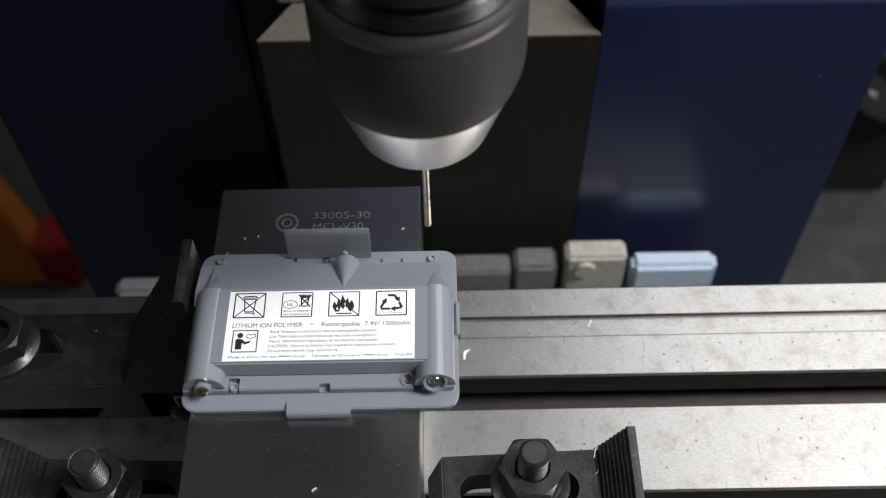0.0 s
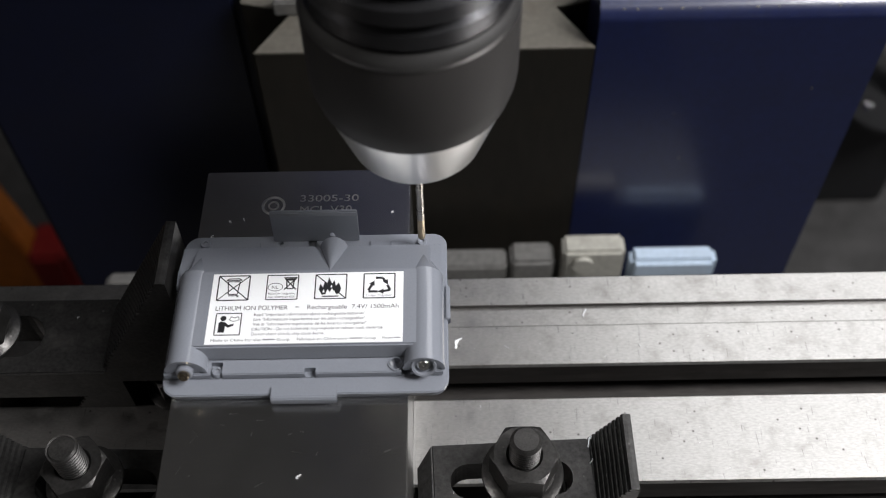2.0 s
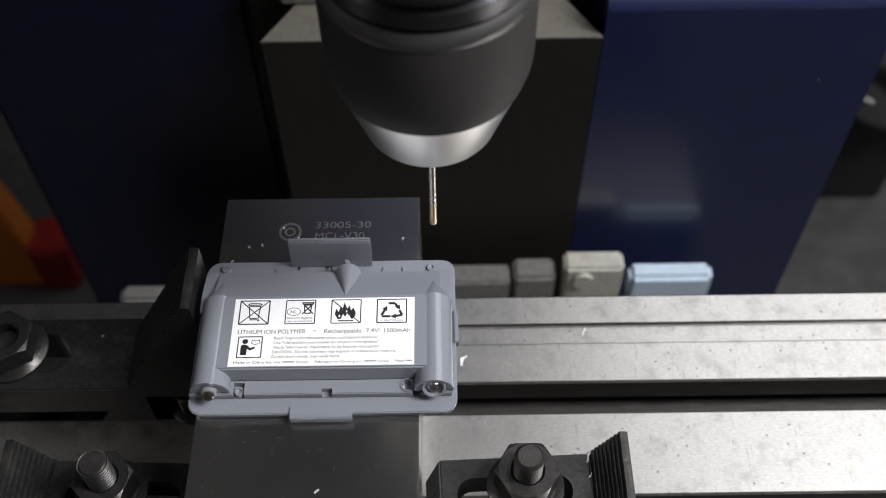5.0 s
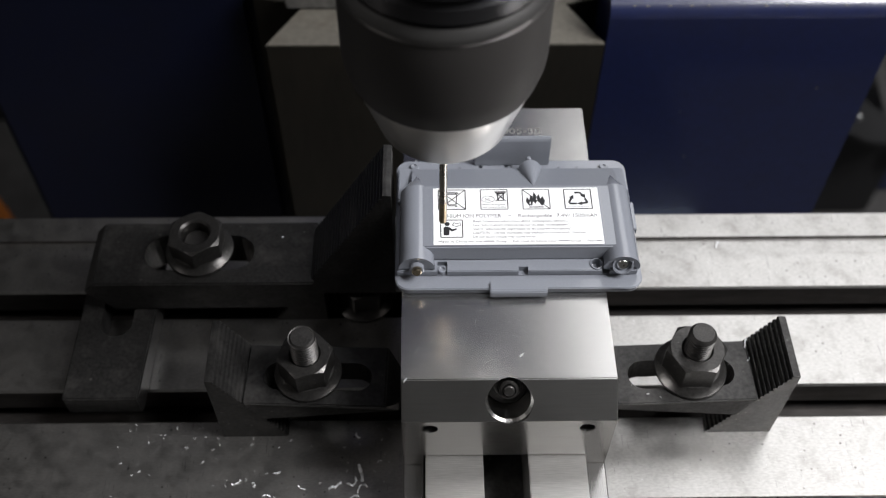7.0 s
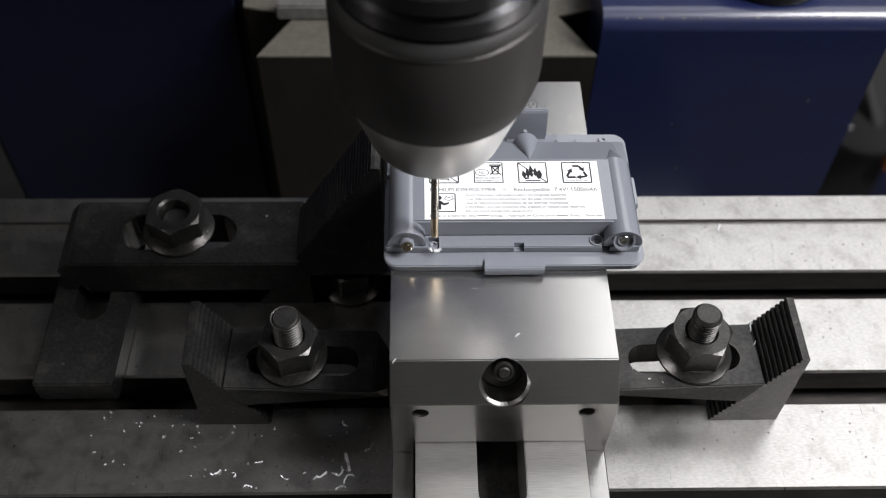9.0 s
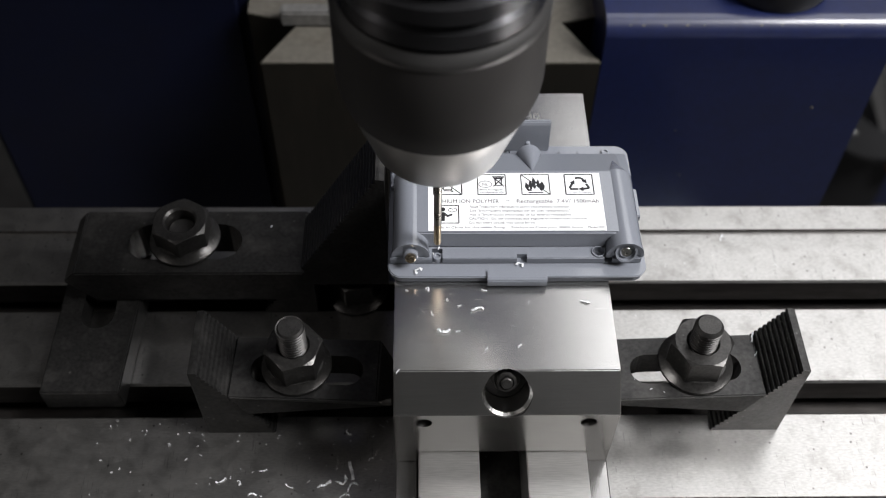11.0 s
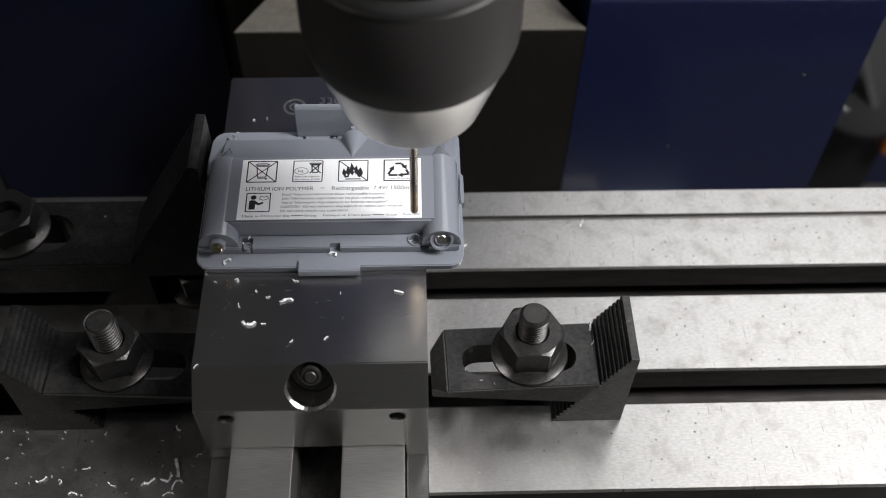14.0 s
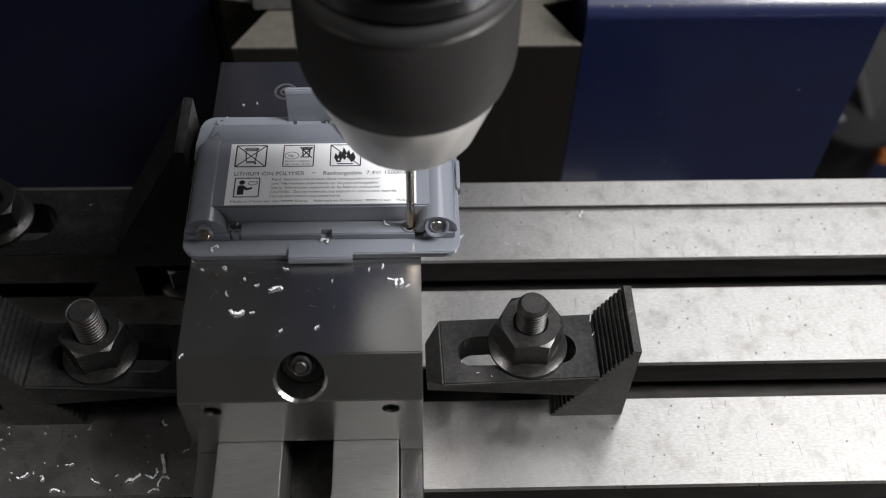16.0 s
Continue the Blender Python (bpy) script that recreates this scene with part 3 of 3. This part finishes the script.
# ---- the battery ----
def battery():
    ob = thing("battery_pack", (5, 64, 68.8), "grey plastic rechargeable battery pack with white label, lying on the vise", "battery pack")
    part("lid", prism(rounded(-38.4, 48.8, 34.9, 94.2, 4.6), "z", 68.8, 71.2, 0.4, 3, 60), PLASTIC, ob, "", "even")
    flange = part("flange", prism(rounded(-38.9, 49.2, 34.3, 94.9, 4.9, 8), "z", 71.3, 72.4, 0.35, 3, 60), PLASTIC, ob, "thin rounded flange round the case", "even")
    for hx, r in ((4.0, 1.5), (-6.7, 0.9)):
        cut(flange, lathe([(r, 70), (r, 74)], hx, 91.6, 20))
    body = part("body", box(-38.2, 47.4, 39.9, 88.2, 72.45, 75.3, 0.3), PLASTIC, ob, "", "even")
    for x0, x1, y1 in ((-23.8, -20.3, 44.2), (5.0, 8.4, 41.8), (34.7, 37.4, 41.9)):
        cut(body, box(x0, x1, 38, y1, 72.9, 78, 0))
    cut(body, lathe([(1.9, 73.2), (1.9, 78)], 32.9, 42.6, 28))
    part("shoulder", prism([(70, 75.31), (70, 77.6), (76, 78.4), (87.5, 76.0), (88.1, 75.31)], "x", -38.1, 47.3, 0.3), PLASTIC, ob, "sloping shoulder across the back", "even")
    # raised case: flat top, sloping back and steep front
    top = 82.2
    case = prism([(44.8, 75.31), (45.6, top), (73.6, top), (87.2, 76.3), (87.8, 75.31)], "x", -33.5, 44.0, 0.5, 2, 20)
    part("case", case, PLASTIC, ob, "raised plastic case with sloping back", "even")
    part("cone", rod((11.8, 72.9, 82.1), (11.8, 86.4, 75.8), 0.15, 40, 4.6), PLASTIC, ob, "cone moulded into the sloping back", True)
    for cx, fx in ((-31.1, -1), (41.6, 1)):
        r = 6.3
        cz = 76.0
        arc = [(cx + r * math.cos(radians(a)), cz + 6.6 * math.sin(radians(a))) for a in range(0, 181, 10)]
        bm = prism(arc + [(cx - r, 74.7), (cx + r, 74.7)], "y", 40.7, 74.0)
        tip = (cx, 83.0, 78.0)
        # pointed tail
        bm2 = bmesh.new()
        ring = [bm2.verts.new((p[0], 74.0, p[1])) for p in arc]
        end = bm2.verts.new(tip)
        for a, c in zip(ring, ring[1:]):
            bm2.faces.new((a, c, end))
        part("cell_tube", join(bm, bm2), PLASTIC, ob, "rounded tube at the case's side", True)
        arch = [(cx + 6.5 * math.cos(radians(k)), cz + 6.8 * math.sin(radians(k))) for k in range(0, 181, 12)]
        inner = [(cx + 5.4 * math.cos(radians(k)), cz + 5.7 * math.sin(radians(k))) for k in range(180, -1, -12)]
        part("hood", prism(arch + inner, "y", 40.3, 41.6), PLASTIC, ob, "glossy rim round the tube's end", True)
        at = Matrix.Translation((cx, 40.7, 78.2 if fx > 0 else 77.4)) @ Matrix.Rotation(radians(66 if fx > 0 else 80), 4, "X")
        if fx < 0:
            boss = part("boss", turn(lathe([(0, -1), (2.6, -1), (2.6, 1.6), (2.2, 2.0), (0, 2.0)], 0, 0, 28), at), PLASTIC, ob, "round screw boss", True)
            part("screw", turn(lathe([(0, 2.05), (1.8, 2.05), (1.8, 3.0), (1.4, 3.4), (0, 3.4)], 0, 0, 20), at), BRASS, boss, "bright metal contact", True)
        else:
            boss = part("boss", turn(lathe([(0, 0.1), (2.9, 0.1), (3.1, 1.2), (3.7, 1.3), (3.9, 0.9), (3.9, -1), (0, -1)], 0, 0, 32), at), PLASTIC, ob, "round screw boss", True)
            part("screw", turn(lathe([(0, 0.2), (1.9, 0.2), (2.1, 0.5), (1.6, 1.0), (0.7, 1.0), (0.6, 0.4), (0, 0.4)], 0, 0, 20), at), SCREW, boss, "bright metal contact", True)
    part("pin_boss", lathe([(0, 74.0), (0.9, 74.0), (0.9, 74.6), (1.5, 74.6), (1.7, 74.3), (1.7, 72.9), (0, 72.9)], -22.0, 41.6, 24), PLASTIC, ob, "small round pin boss", True)
    part("pin_ring", lathe([(1.9, 75.31), (1.95, 75.8), (2.3, 75.8), (2.5, 75.31), (1.9, 75.31)], 32.9, 42.6, 28, False), PLASTIC, ob, "raised rim round the pin hole", True)
    for hx, hy in ((-32.1, 91.5), (40.9, 91.0)):
        part("pin_boss", lathe([(0, 72.9), (0.8, 72.9), (0.8, 73.4), (1.5, 73.4), (1.7, 73.1), (1.7, 72.41), (0, 72.41)], hx, hy, 24), PLASTIC, ob, "small round pin boss", True)
    # cone and pin at the back
    part("guide_pin", join(lathe([(0, 72.41), (1.3, 72.41), (1.1, 79.4), (0.7, 80.1), (0, 80.3)], 11.4, 89.3, 20)), PLASTIC, ob, "", True)
    part("rear_tab", prism([(92.2, 72.41), (94.2, 72.41), (95.6, 84.9), (95.1, 86.1), (94.0, 85.9), (93.4, 84.7)], "x", -9.0, 19.8, 0.3), PLASTIC, ob, "upright springy clip tab")
    part("front_tab", prism([(36.9, 72.42), (36.6, 73.2), (33.2, 73.2), (32.4, 72.7), (32.2, 71.4), (32.3, 69.8), (33.9, 69.8), (34.2, 72.42)], "x", -5.3, 15.0, 0.25), PLASTIC, ob, "lip at the front edge")
    part("side_latch", box(48.3, 50.0, 60, 73, 69.6, 73.2, 0.4), PLASTIC, ob, "side latch")
    for rx in (-14, 4.5, 24, 31):
        part("rib", box(rx - 0.5, rx + 0.5, 88.4, 91.6, 72.35, 73.2, 0.2), PLASTIC, ob)
    label(ob, top)
    return ob


def label(pack, top):
    z = top + 0.12
    x0, x1, y0, y1 = -25.1, 35.3, 46.4, 72.4
    sheet = part("label", box(x0, x1, y0, y1, top + 0.02, z, 0), PAPER, pack, "white printed warning label")
    zi = z + 0.05

    def bars(name, segs, w, mat=INK):
        bm = bmesh.new()
        for (ax, ay), (bx, by) in segs:
            d = Vector((bx - ax, by - ay, 0))
            s = Vector((-d.y, d.x, 0)).normalized() * w / 2
            bm.faces.new([bm.verts.new(Vector((px, py, zi)) + k * s) for px, py, k in ((ax, ay, -1), (bx, by, -1), (bx, by, 1), (ax, ay, 1))])
        return part(name, bm, mat, sheet)

    def loop(pts):
        return list(zip(pts, pts[1:] + pts[:1]))

    def frame_box(cx, cy, h, v):
        return loop([(cx - h, cy - v), (cx + h, cy - v), (cx + h, cy + v), (cx - h, cy + v)])

    def blob(name, pts, mat=INK):
        bm = bmesh.new()
        f = bm.faces.new([bm.verts.new((px, py, zi + 0.02)) for px, py in pts])
        bmesh.ops.triangulate(bm, faces=[f])
        return part(name, bm, mat, sheet)

    cy = 67.0
    # crossed-out bin
    cx = -18.3
    bars("picture_frame", frame_box(cx, cy, 4.9, 4.6), 0.42)
    bars("bin_sign", [((cx - 4.9, cy - 4.6), (cx + 4.9, cy + 4.6)), ((cx - 4.9, cy + 4.6), (cx + 4.9, cy - 4.6))] + loop([(cx - 1.9, cy + 2.4), (cx + 1.9, cy + 2.4), (cx + 1.4, cy - 2.4), (cx - 1.4, cy - 2.4)]) + [((cx - 2.4, cy + 2.9), (cx + 2.4, cy + 2.9)), ((cx - 1.7, cy + 3.5), (cx + 1.7, cy + 3.5)), ((cx - 2.4, cy + 2.9), (cx - 1.7, cy + 3.5)), ((cx + 2.4, cy + 2.9), (cx + 1.7, cy + 3.5)), ((cx - 1.4, cy - 2.9), (cx + 1.8, cy - 2.9)), ((cx + 1.2, cy - 3.3), (cx + 1.9, cy - 3.3))], 0.36)
    # bin with a round sign
    cx = -2.9
    bars("picture_frame", frame_box(cx, cy, 4.9, 4.6), 0.36)
    oval = [(cx - 2.2 + 2.3 * math.cos(radians(a)), cy + 0.1 + 1.5 * math.sin(radians(a))) for a in range(0, 360, 20)]
    bars("oval_sign", loop(oval), 0.2)
    writing("NL", cx - 3.4, cy - 0.55, zi, 1.7, INK, sheet)
    bars("bin_sign", [((cx + 0.6, cy - 0.9), (cx + 4.3, cy + 3.4)), ((cx + 0.6, cy + 3.4), (cx + 4.3, cy - 0.9))] + loop([(cx + 1.2, cy + 2.7), (cx + 3.6, cy + 2.7), (cx + 3.3, cy - 0.6), (cx + 1.5, cy - 0.6)]) + [((cx + 0.3, cy + 3.6), (cx + 4.5, cy + 3.6)), ((cx + 0.6, cy + 3.1), (cx + 4.2, cy + 3.1))], 0.42)
    writing("Batterij niet weggooien,", cx - 4.3, cy - 2.7, zi, 1.15, INK, sheet, width=8.4)
    writing("maar inleveren als KCA", cx - 4.3, cy - 4.0, zi, 1.15, INK, sheet, width=8.4)
    # crossed-out fire
    cx = 12.4
    bars("picture_frame", frame_box(cx, cy, 4.9, 4.6), 0.36)
    bars("bar_sign", [((cx - 4.9, cy + 4.6), (cx + 4.9, cy - 4.6))], 0.36)
    blob("flame_sign", [(cx - 2.68, cy - 3.12), (cx - 3.78, cy - 1.08), (cx - 3.29, cy + 1.08), (cx - 2.44, cy - 0.36), (cx - 1.95, cy + 2.16), (cx - 1.22, cy + 0.60), (cx - 0.73, cy + 3.60), (cx + 0.37, cy + 1.08), (cx + 1.10, cy + 2.40), (cx + 1.59, cy + 0.24), (cx + 2.44, cy + 1.44), (cx + 3.29, cy - 0.72), (cx + 3.05, cy - 1.92), (cx + 2.07, cy - 3.12), (cx + 1.10, cy - 1.92), (cx + 0.37, cy - 0.72), (cx - 0.24, cy - 2.16), (cx - 0.98, cy - 1.20), (cx - 1.46, cy - 2.88)])
    for fx, fy, r in ((cx - 1.0, cy - 2.2, 0.5), (cx + 1.1, cy - 2.7, 0.55), (cx - 2.2, cy - 1.9, 0.35), (cx + 0.2, cy - 0.1, 0.3)):
        bm = bmesh.new()
        bm.faces.new([bm.verts.new((fx + px * r, fy + py * r, zi + 0.04)) for px, py in ((-1, -0.6), (0, -1.2), (1, -0.6), (0.6, 0.6), (0.1, 2.4), (-0.6, 0.5))])
        part("flame_core", bm, PAPER, sheet)
    bars("fire_bed", [((cx - 2.6, cy - 3.7), (cx + 2.5, cy - 3.7))], 0.45)
    # three arrows in a ring
    cx = 27.7
    bars("picture_frame", frame_box(cx, cy, 4.9, 4.6), 0.42)
    bars("arrow_sign", [((cx - 1.15, cy + 2.99), (cx + 1.03, cy + 2.99)), ((cx + 1.03, cy + 2.99), (cx + 2.18, cy + 1.03)), ((cx + 2.53, cy + 0.23), (cx + 3.45, cy - 1.72)), ((cx + 3.45, cy - 1.72), (cx + 0.80, cy - 2.18)), ((cx - 0.46, cy - 2.18), (cx - 3.33, cy - 2.18)), ((cx - 3.45, cy - 1.84), (cx - 1.95, cy + 1.15))], 0.85)
    for hx, hy, a in ((cx + 2.18, cy + 1.38, -62), (cx + 0.69, cy - 2.18, 180), (cx - 2.07, cy + 0.92, 62)):
        blob("arrow_head", [(hx + 1.2 * math.cos(radians(a + k)), hy + 1.2 * math.sin(radians(a + k))) for k in (0, 125, 235)])
    writing("Li-Ion Polymer", cx - 4.0, cy - 4.0, zi, 1.15, GREY_INK, sheet, width=8.0)
    # reading sign, as plain shapes
    cx, cy = -18.6, 53.6
    bars("picture_frame", frame_box(cx, cy, 3.9, 3.9), 0.36)
    blob("round_dot", [(cx - 1.6 + 0.95 * math.cos(radians(a)), cy + 2.1 + 0.95 * math.sin(radians(a))) for a in range(0, 360, 24)])
    blob("dark_shape", [(cx - 2.9, cy - 3.0), (cx - 2.9, cy + 0.5), (cx - 2.2, cy + 1.0), (cx - 1.0, cy + 0.8), (cx + 0.2, cy - 0.3), (cx + 1.8, cy + 0.2), (cx + 1.7, cy - 0.6), (cx + 0.1, cy - 1.3), (cx - 0.8, cy - 0.7), (cx - 0.9, cy - 3.0)])
    bars("page_sign", loop([(cx + 0.3, cy + 1.5), (cx + 1.6, cy + 0.9), (cx + 3.3, cy + 1.5), (cx + 3.0, cy + 2.7), (cx + 1.8, cy + 2.2), (cx + 0.8, cy + 2.7)]), 0.22)
    writing("LITHIUM ION POLYMER", -23.2, 58.6, zi, 2.3, SOFT_INK, sheet, width=22.6)
    bars("dash", [((1.8, 59.5), (2.9, 59.5))], 0.25)
    writing("Rechargeable  7.4V/ 1500mAh", 5.3, 58.6, zi, 2.3, SOFT_INK, sheet, width=28.6)
    for i, (line, w) in enumerate((("Read \"Important information about rechargeable batteries\"", 34.5), ("Lire \"Informations importantes sur les piles rechargeables\"", 34.5), ("Vea la \"Información importante de las baterías recargables\"", 35.0), ("CAUTION - Do not incinerate; may explode or release toxic materials.", 40.5), ("Do not short circuit; may cause burns.", 22.5))):
        writing(line, -10.9 - (0.3 if i > 2 else 0), 56.4 - 1.75 * i, zi, 1.45, SOFT_INK, sheet, width=w)
    writing("Made in China for the", -23.4, 47.4, zi, 1.25, SOFT_INK, sheet, width=15.4)
    bars("brand_bar", [((-7.4, 47.85), (-3.6, 47.85))], 0.45, GREY_INK)
    writing("Group.", -3.1, 47.4, zi, 1.25, SOFT_INK, sheet, width=4.2)
    writing("Fabriqué en Chine pour", 3.0, 47.4, zi, 1.25, SOFT_INK, sheet, width=15.6)
    bars("brand_bar", [((19.2, 47.85), (23.0, 47.85))], 0.45, GREY_INK)
    writing("Group", 23.5, 47.4, zi, 1.25, SOFT_INK, sheet, width=3.6)
    writing("Model", 29.0, 47.4, zi, 1.25, SOFT_INK, sheet, width=3.2)
    bars("number_bar", [((32.6, 47.85), (34.6, 47.85))], 0.45, GREY_INK)


# ---- things in the background ----
def background():
    a = thing("orange_post", (-690, 800, -950), "orange painted steel post with a red foot on the floor", "machine leg", rides=False)
    part("post", prism([(-690, -520), (-620, -520), (-560, -950), (-650, -950)], "y", 780, 830, 4), ORANGE, a)
    part("foot", box(-575, -520, 770, 840, -950, -850, 6), RED, a, "red painted foot")
    b = thing("machine_cabinet", (900, 1150, -950), "dark blue machine cabinet standing on the concrete floor", "cabinet", rides=False)
    part("body", box(590, 1300, 975, 1400, -950, -640, 8, 3), BLUE, b, "", True)
    c = thing("motor", (690, 930, -780), "black round motor with bright bar before the cabinet", "motor", rides=False)
    face = look((690, 930, -660), (45, -120, 360)) @ Matrix.Rotation(math.pi, 4, "X")
    part("drum", turn(lathe([(0, -60), (80, -60), (88, -50), (88, 20), (80, 30), (40, 34), (0, 34)], 0, 0, 48), face), BLACK_RUBBER, c, "", True)
    part("foot", box(640, 760, 930, 974, -949, -740, 6), BLACK_RUBBER, c)
    part("bar", rod((634, 905, -560), (702, 880, -705), 10), CHROME, c, "bright metal bar", True)
    part("knob", turn(lathe([(0, -18), (14, -12), (19, 0), (14, 12), (0, 18)], 0, 0, 24), Matrix.Translation((652, 900, -690))), CHROME, c, "pale round knob", True)
    part("tag", box(740, 800, 900, 930, -790, -762, 3), ORANGE, c, "orange tag")
    # black box added to hide the lit wall and keep this side dark
    d = thing("dark_backdrop", (-900, 1200, -950), "added black box standing in for the unlit background", "cabinet", rides=False)
    part("body", box(-1500, -240, 1150, 1600, -950, 250, 6), BLACK_RUBBER, d)
    part("backdrop_panel", box(-1480, -860, 1138, 1149.5, -700, -420, 4), BLACK_RUBBER, d)
    part("backdrop_panel", box(-850, -260, 1138, 1149.5, -700, -420, 4), BLACK_RUBBER, d)


# ---- swarf ----
def curl(rng, x, y, z, size):
    """One curled paring, lying at x, y on z."""
    bm = bmesh.new()
    n = rng.randint(5, 8)
    a, px, py, pz = rng.uniform(0, 6.28), x, y, z + 0.12
    w = size * rng.uniform(0.05, 0.09)
    bend = rng.uniform(-0.7, 0.7)
    rows = []
    for i in range(n):
        s = Vector((-math.sin(a), math.cos(a), rng.uniform(-0.4, 0.4))) * w * rng.uniform(0.5, 1.1)
        lift = abs(math.sin(i * 1.3 + bend)) * size * 0.12
        c = Vector((px, py, pz + lift))
        rows.append([bm.verts.new(c - s), bm.verts.new(c + s), bm.verts.new(c + s + Vector((0, 0, 0.18))), bm.verts.new(c - s + Vector((0, 0, 0.18)))])
        px, py = px + math.cos(a) * size / n, py + math.sin(a) * size / n
        a += bend + rng.uniform(-0.5, 0.5)
    for p, q in zip(rows, rows[1:]):
        for i in range(4):
            bm.faces.new((p[i], p[(i + 1) % 4], q[(i + 1) % 4], q[i]))
    bm.faces.new(rows[0])
    bm.faces.new(rows[-1][::-1])
    return bm


def table_swarf():
    rng = random.Random(5)
    spots = [(-146, 16.5, 1.6), (-123, 8.4, 1.6), (-100, -4.6, 5), (-95, -7.6, 3.5), (-85, -1.4, 3.5), (-78, -7, 4.5), (-66, -8.6, 7), (-53, -5.7, 9), (-56, -4, 8), (-51, -8, 7), (-88, -11.5, 4), (-56, 15, 4), (-47.4, 2, 3), (-54, -12, 5), (71.4, 93.2, 2.4), (125, 91.8, 1.5), (52, 92, 7), (104, 107, 5), (61, 66, 1.3)]
    for _ in range(70):
        spots.append((rng.uniform(-150, -40), rng.uniform(-12, 20), rng.uniform(0.5, 1.5)))
    for _ in range(40):
        spots.append((rng.uniform(45, 200), rng.choice((rng.uniform(-12, 12), rng.uniform(87, 101), rng.uniform(40, 70))), rng.uniform(0.4, 1.1)))
    ob = thing("swarf", (0, 30, 0), "scattered white plastic swarf lying on the milling table", "swarf")
    ob["kind"] = "stuff"
    part("parings", join(*[curl(rng, *s[:2], -1.8 if 104 < s[1] < 110 else 0.0, s[2]) for s in spots]), SWARF, ob)
    ob = thing("swarf", (0, 20, 0), "small white swarf on the vise, clamps and battery", "swarf")
    ob["kind"] = "stuff"
    few = [(4.0, 8.6, 68.7, 2.2), (-34.5, 0.4, 68.7, 2.6), (96, 36, 28, 5), (96, 30, 28, 2.5), (-26, 104, 68.7, 1.5), (-21, 104.5, 68.7, 1.3), (-31, 98, 68.7, 1.5), (30, 107, 68.7, 1.3), (50, 20, 28, 1.2), (56, 16, 28, 1.2), (60, 15, 28, 1.0), (-88, 90, 30, 1.4)]
    part("parings", join(*[curl(rng, *s) for s in few]), SWARF, ob)


FLYING = []


def drilled_swarf():
    """Parings that the drill throws out of its holes on to the battery and the vise."""
    rng = random.Random(11)
    second = [(-20.7, 15.7, 68.7, 5.0), (-5.3, 23.6, 68.7, 4.5), (-4.6, 31.0, 68.7, 2.2), (-18.1, 27.8, 68.7, 1.5), (-13.6, 25.4, 68.7, 1.6), (-22.8, 21.2, 68.7, 2.0), (-5.4, 8.9, 68.7, 1.6), (30.1, 25.9, 68.7, 3.4), (-14.2, 14.9, 68.7, 1.6), (8.7, 25.8, 68.7, 1.0), (-24.6, 31.0, 68.7, 2.6), (-32.6, 31.4, 68.7, 1.2), (-26.0, 37.0, 72.4, 4.2), (8.0, 38.2, 72.4, 4.0), (-20.8, 43.4, 75.3, 3.4), (-22.4, 42.0, 74.6, 2.8)]
    third = [(30.5, 24.0, 68.7, 6.0), (24.5, 31.0, 68.7, 2.0), (27.5, 43.0, 75.3, 3.0), (33.5, 24.5, 68.7, 1.8), (21.0, 31.0, 68.7, 1.6)]
    for spots, hole, start, stop in ((second, (-22.6, 39.8), 8.9, 10.7), (third, (33.2, 41.6), 14.9, 15.9)):
        for i, (x, y, z, size) in enumerate(spots):
            ob = thing("paring", (x, y, z), "white curled plastic paring thrown off by the drill", "swarf", "parings from the drill", rides=False)
            part("curl", curl(rng, x - size * 0.3, y, z, size * 1.2), SWARF, ob)
            FLYING.append((ob, Vector((hole[0], 46.0, 69.2)), start + (stop - start - 0.4) * i / len(spots)))


room()
column()
head()
CHUCK = chuck()
DRILL = drill()
mill_table()
SADDLE = saddle()
vise()
side_clamp(1, "black strap clamp with serrated heel on the table's bright side")
side_clamp(-1, "black strap clamp with serrated heel on the table's shaded side")
rear_clamp()
plate_clamp()
loose_nut()
battery()
background()
table_swarf()
drilled_swarf()


def travel(t):
    """The table's way at t, evenly between its rows."""
    for (t0, *a), (t1, *b) in zip(TABLE, TABLE[1:]):
        if t <= t1:
            return Vector(a).lerp(Vector(b), (t - t0) / (t1 - t0))
    return Vector(TABLE[-1][1:])


def motions():
    for ob in ON_TABLE:
        base = ob.location.copy()
        walk(ob, [(t, Matrix.Translation(base + Vector((x, y, z)) * MM)) for t, x, y, z in TABLE])
    base = SADDLE.location.copy()
    walk(SADDLE, [(t, Matrix.Translation(base + Vector((0, 0, z)) * MM)) for t, x, y, z in TABLE])
    for ob in (CHUCK, DRILL):
        base = ob.location.copy()
        walk(ob, [(k / FPS, Matrix.Translation(base) @ pose(0, 0, 0, 0, 0, -85 * k)) for k in range(16 * FPS + 1)])
    for ob, hole, when in FLYING:
        rest = ob.location / MM
        rows = [(t, hole + Vector((x, y, z))) for t, x, y, z in TABLE if t < when - 0.05]
        rows.append((when, hole + travel(when)))
        rows.append((when + 0.15, hole.lerp(rest, 0.5) + Vector((0, 0, 8)) + travel(when + 0.15)))
        rows.append((when + 0.3, rest + travel(when + 0.3)))
        rows += [(t, rest + Vector((x, y, z))) for t, x, y, z in TABLE if t > when + 0.35]
        if rows[-1][0] < 16.0:
            rows.append((16.0, rest + travel(16.0)))
        walk(ob, [(t, Matrix.Translation(p * MM)) for t, p in rows])


motions()
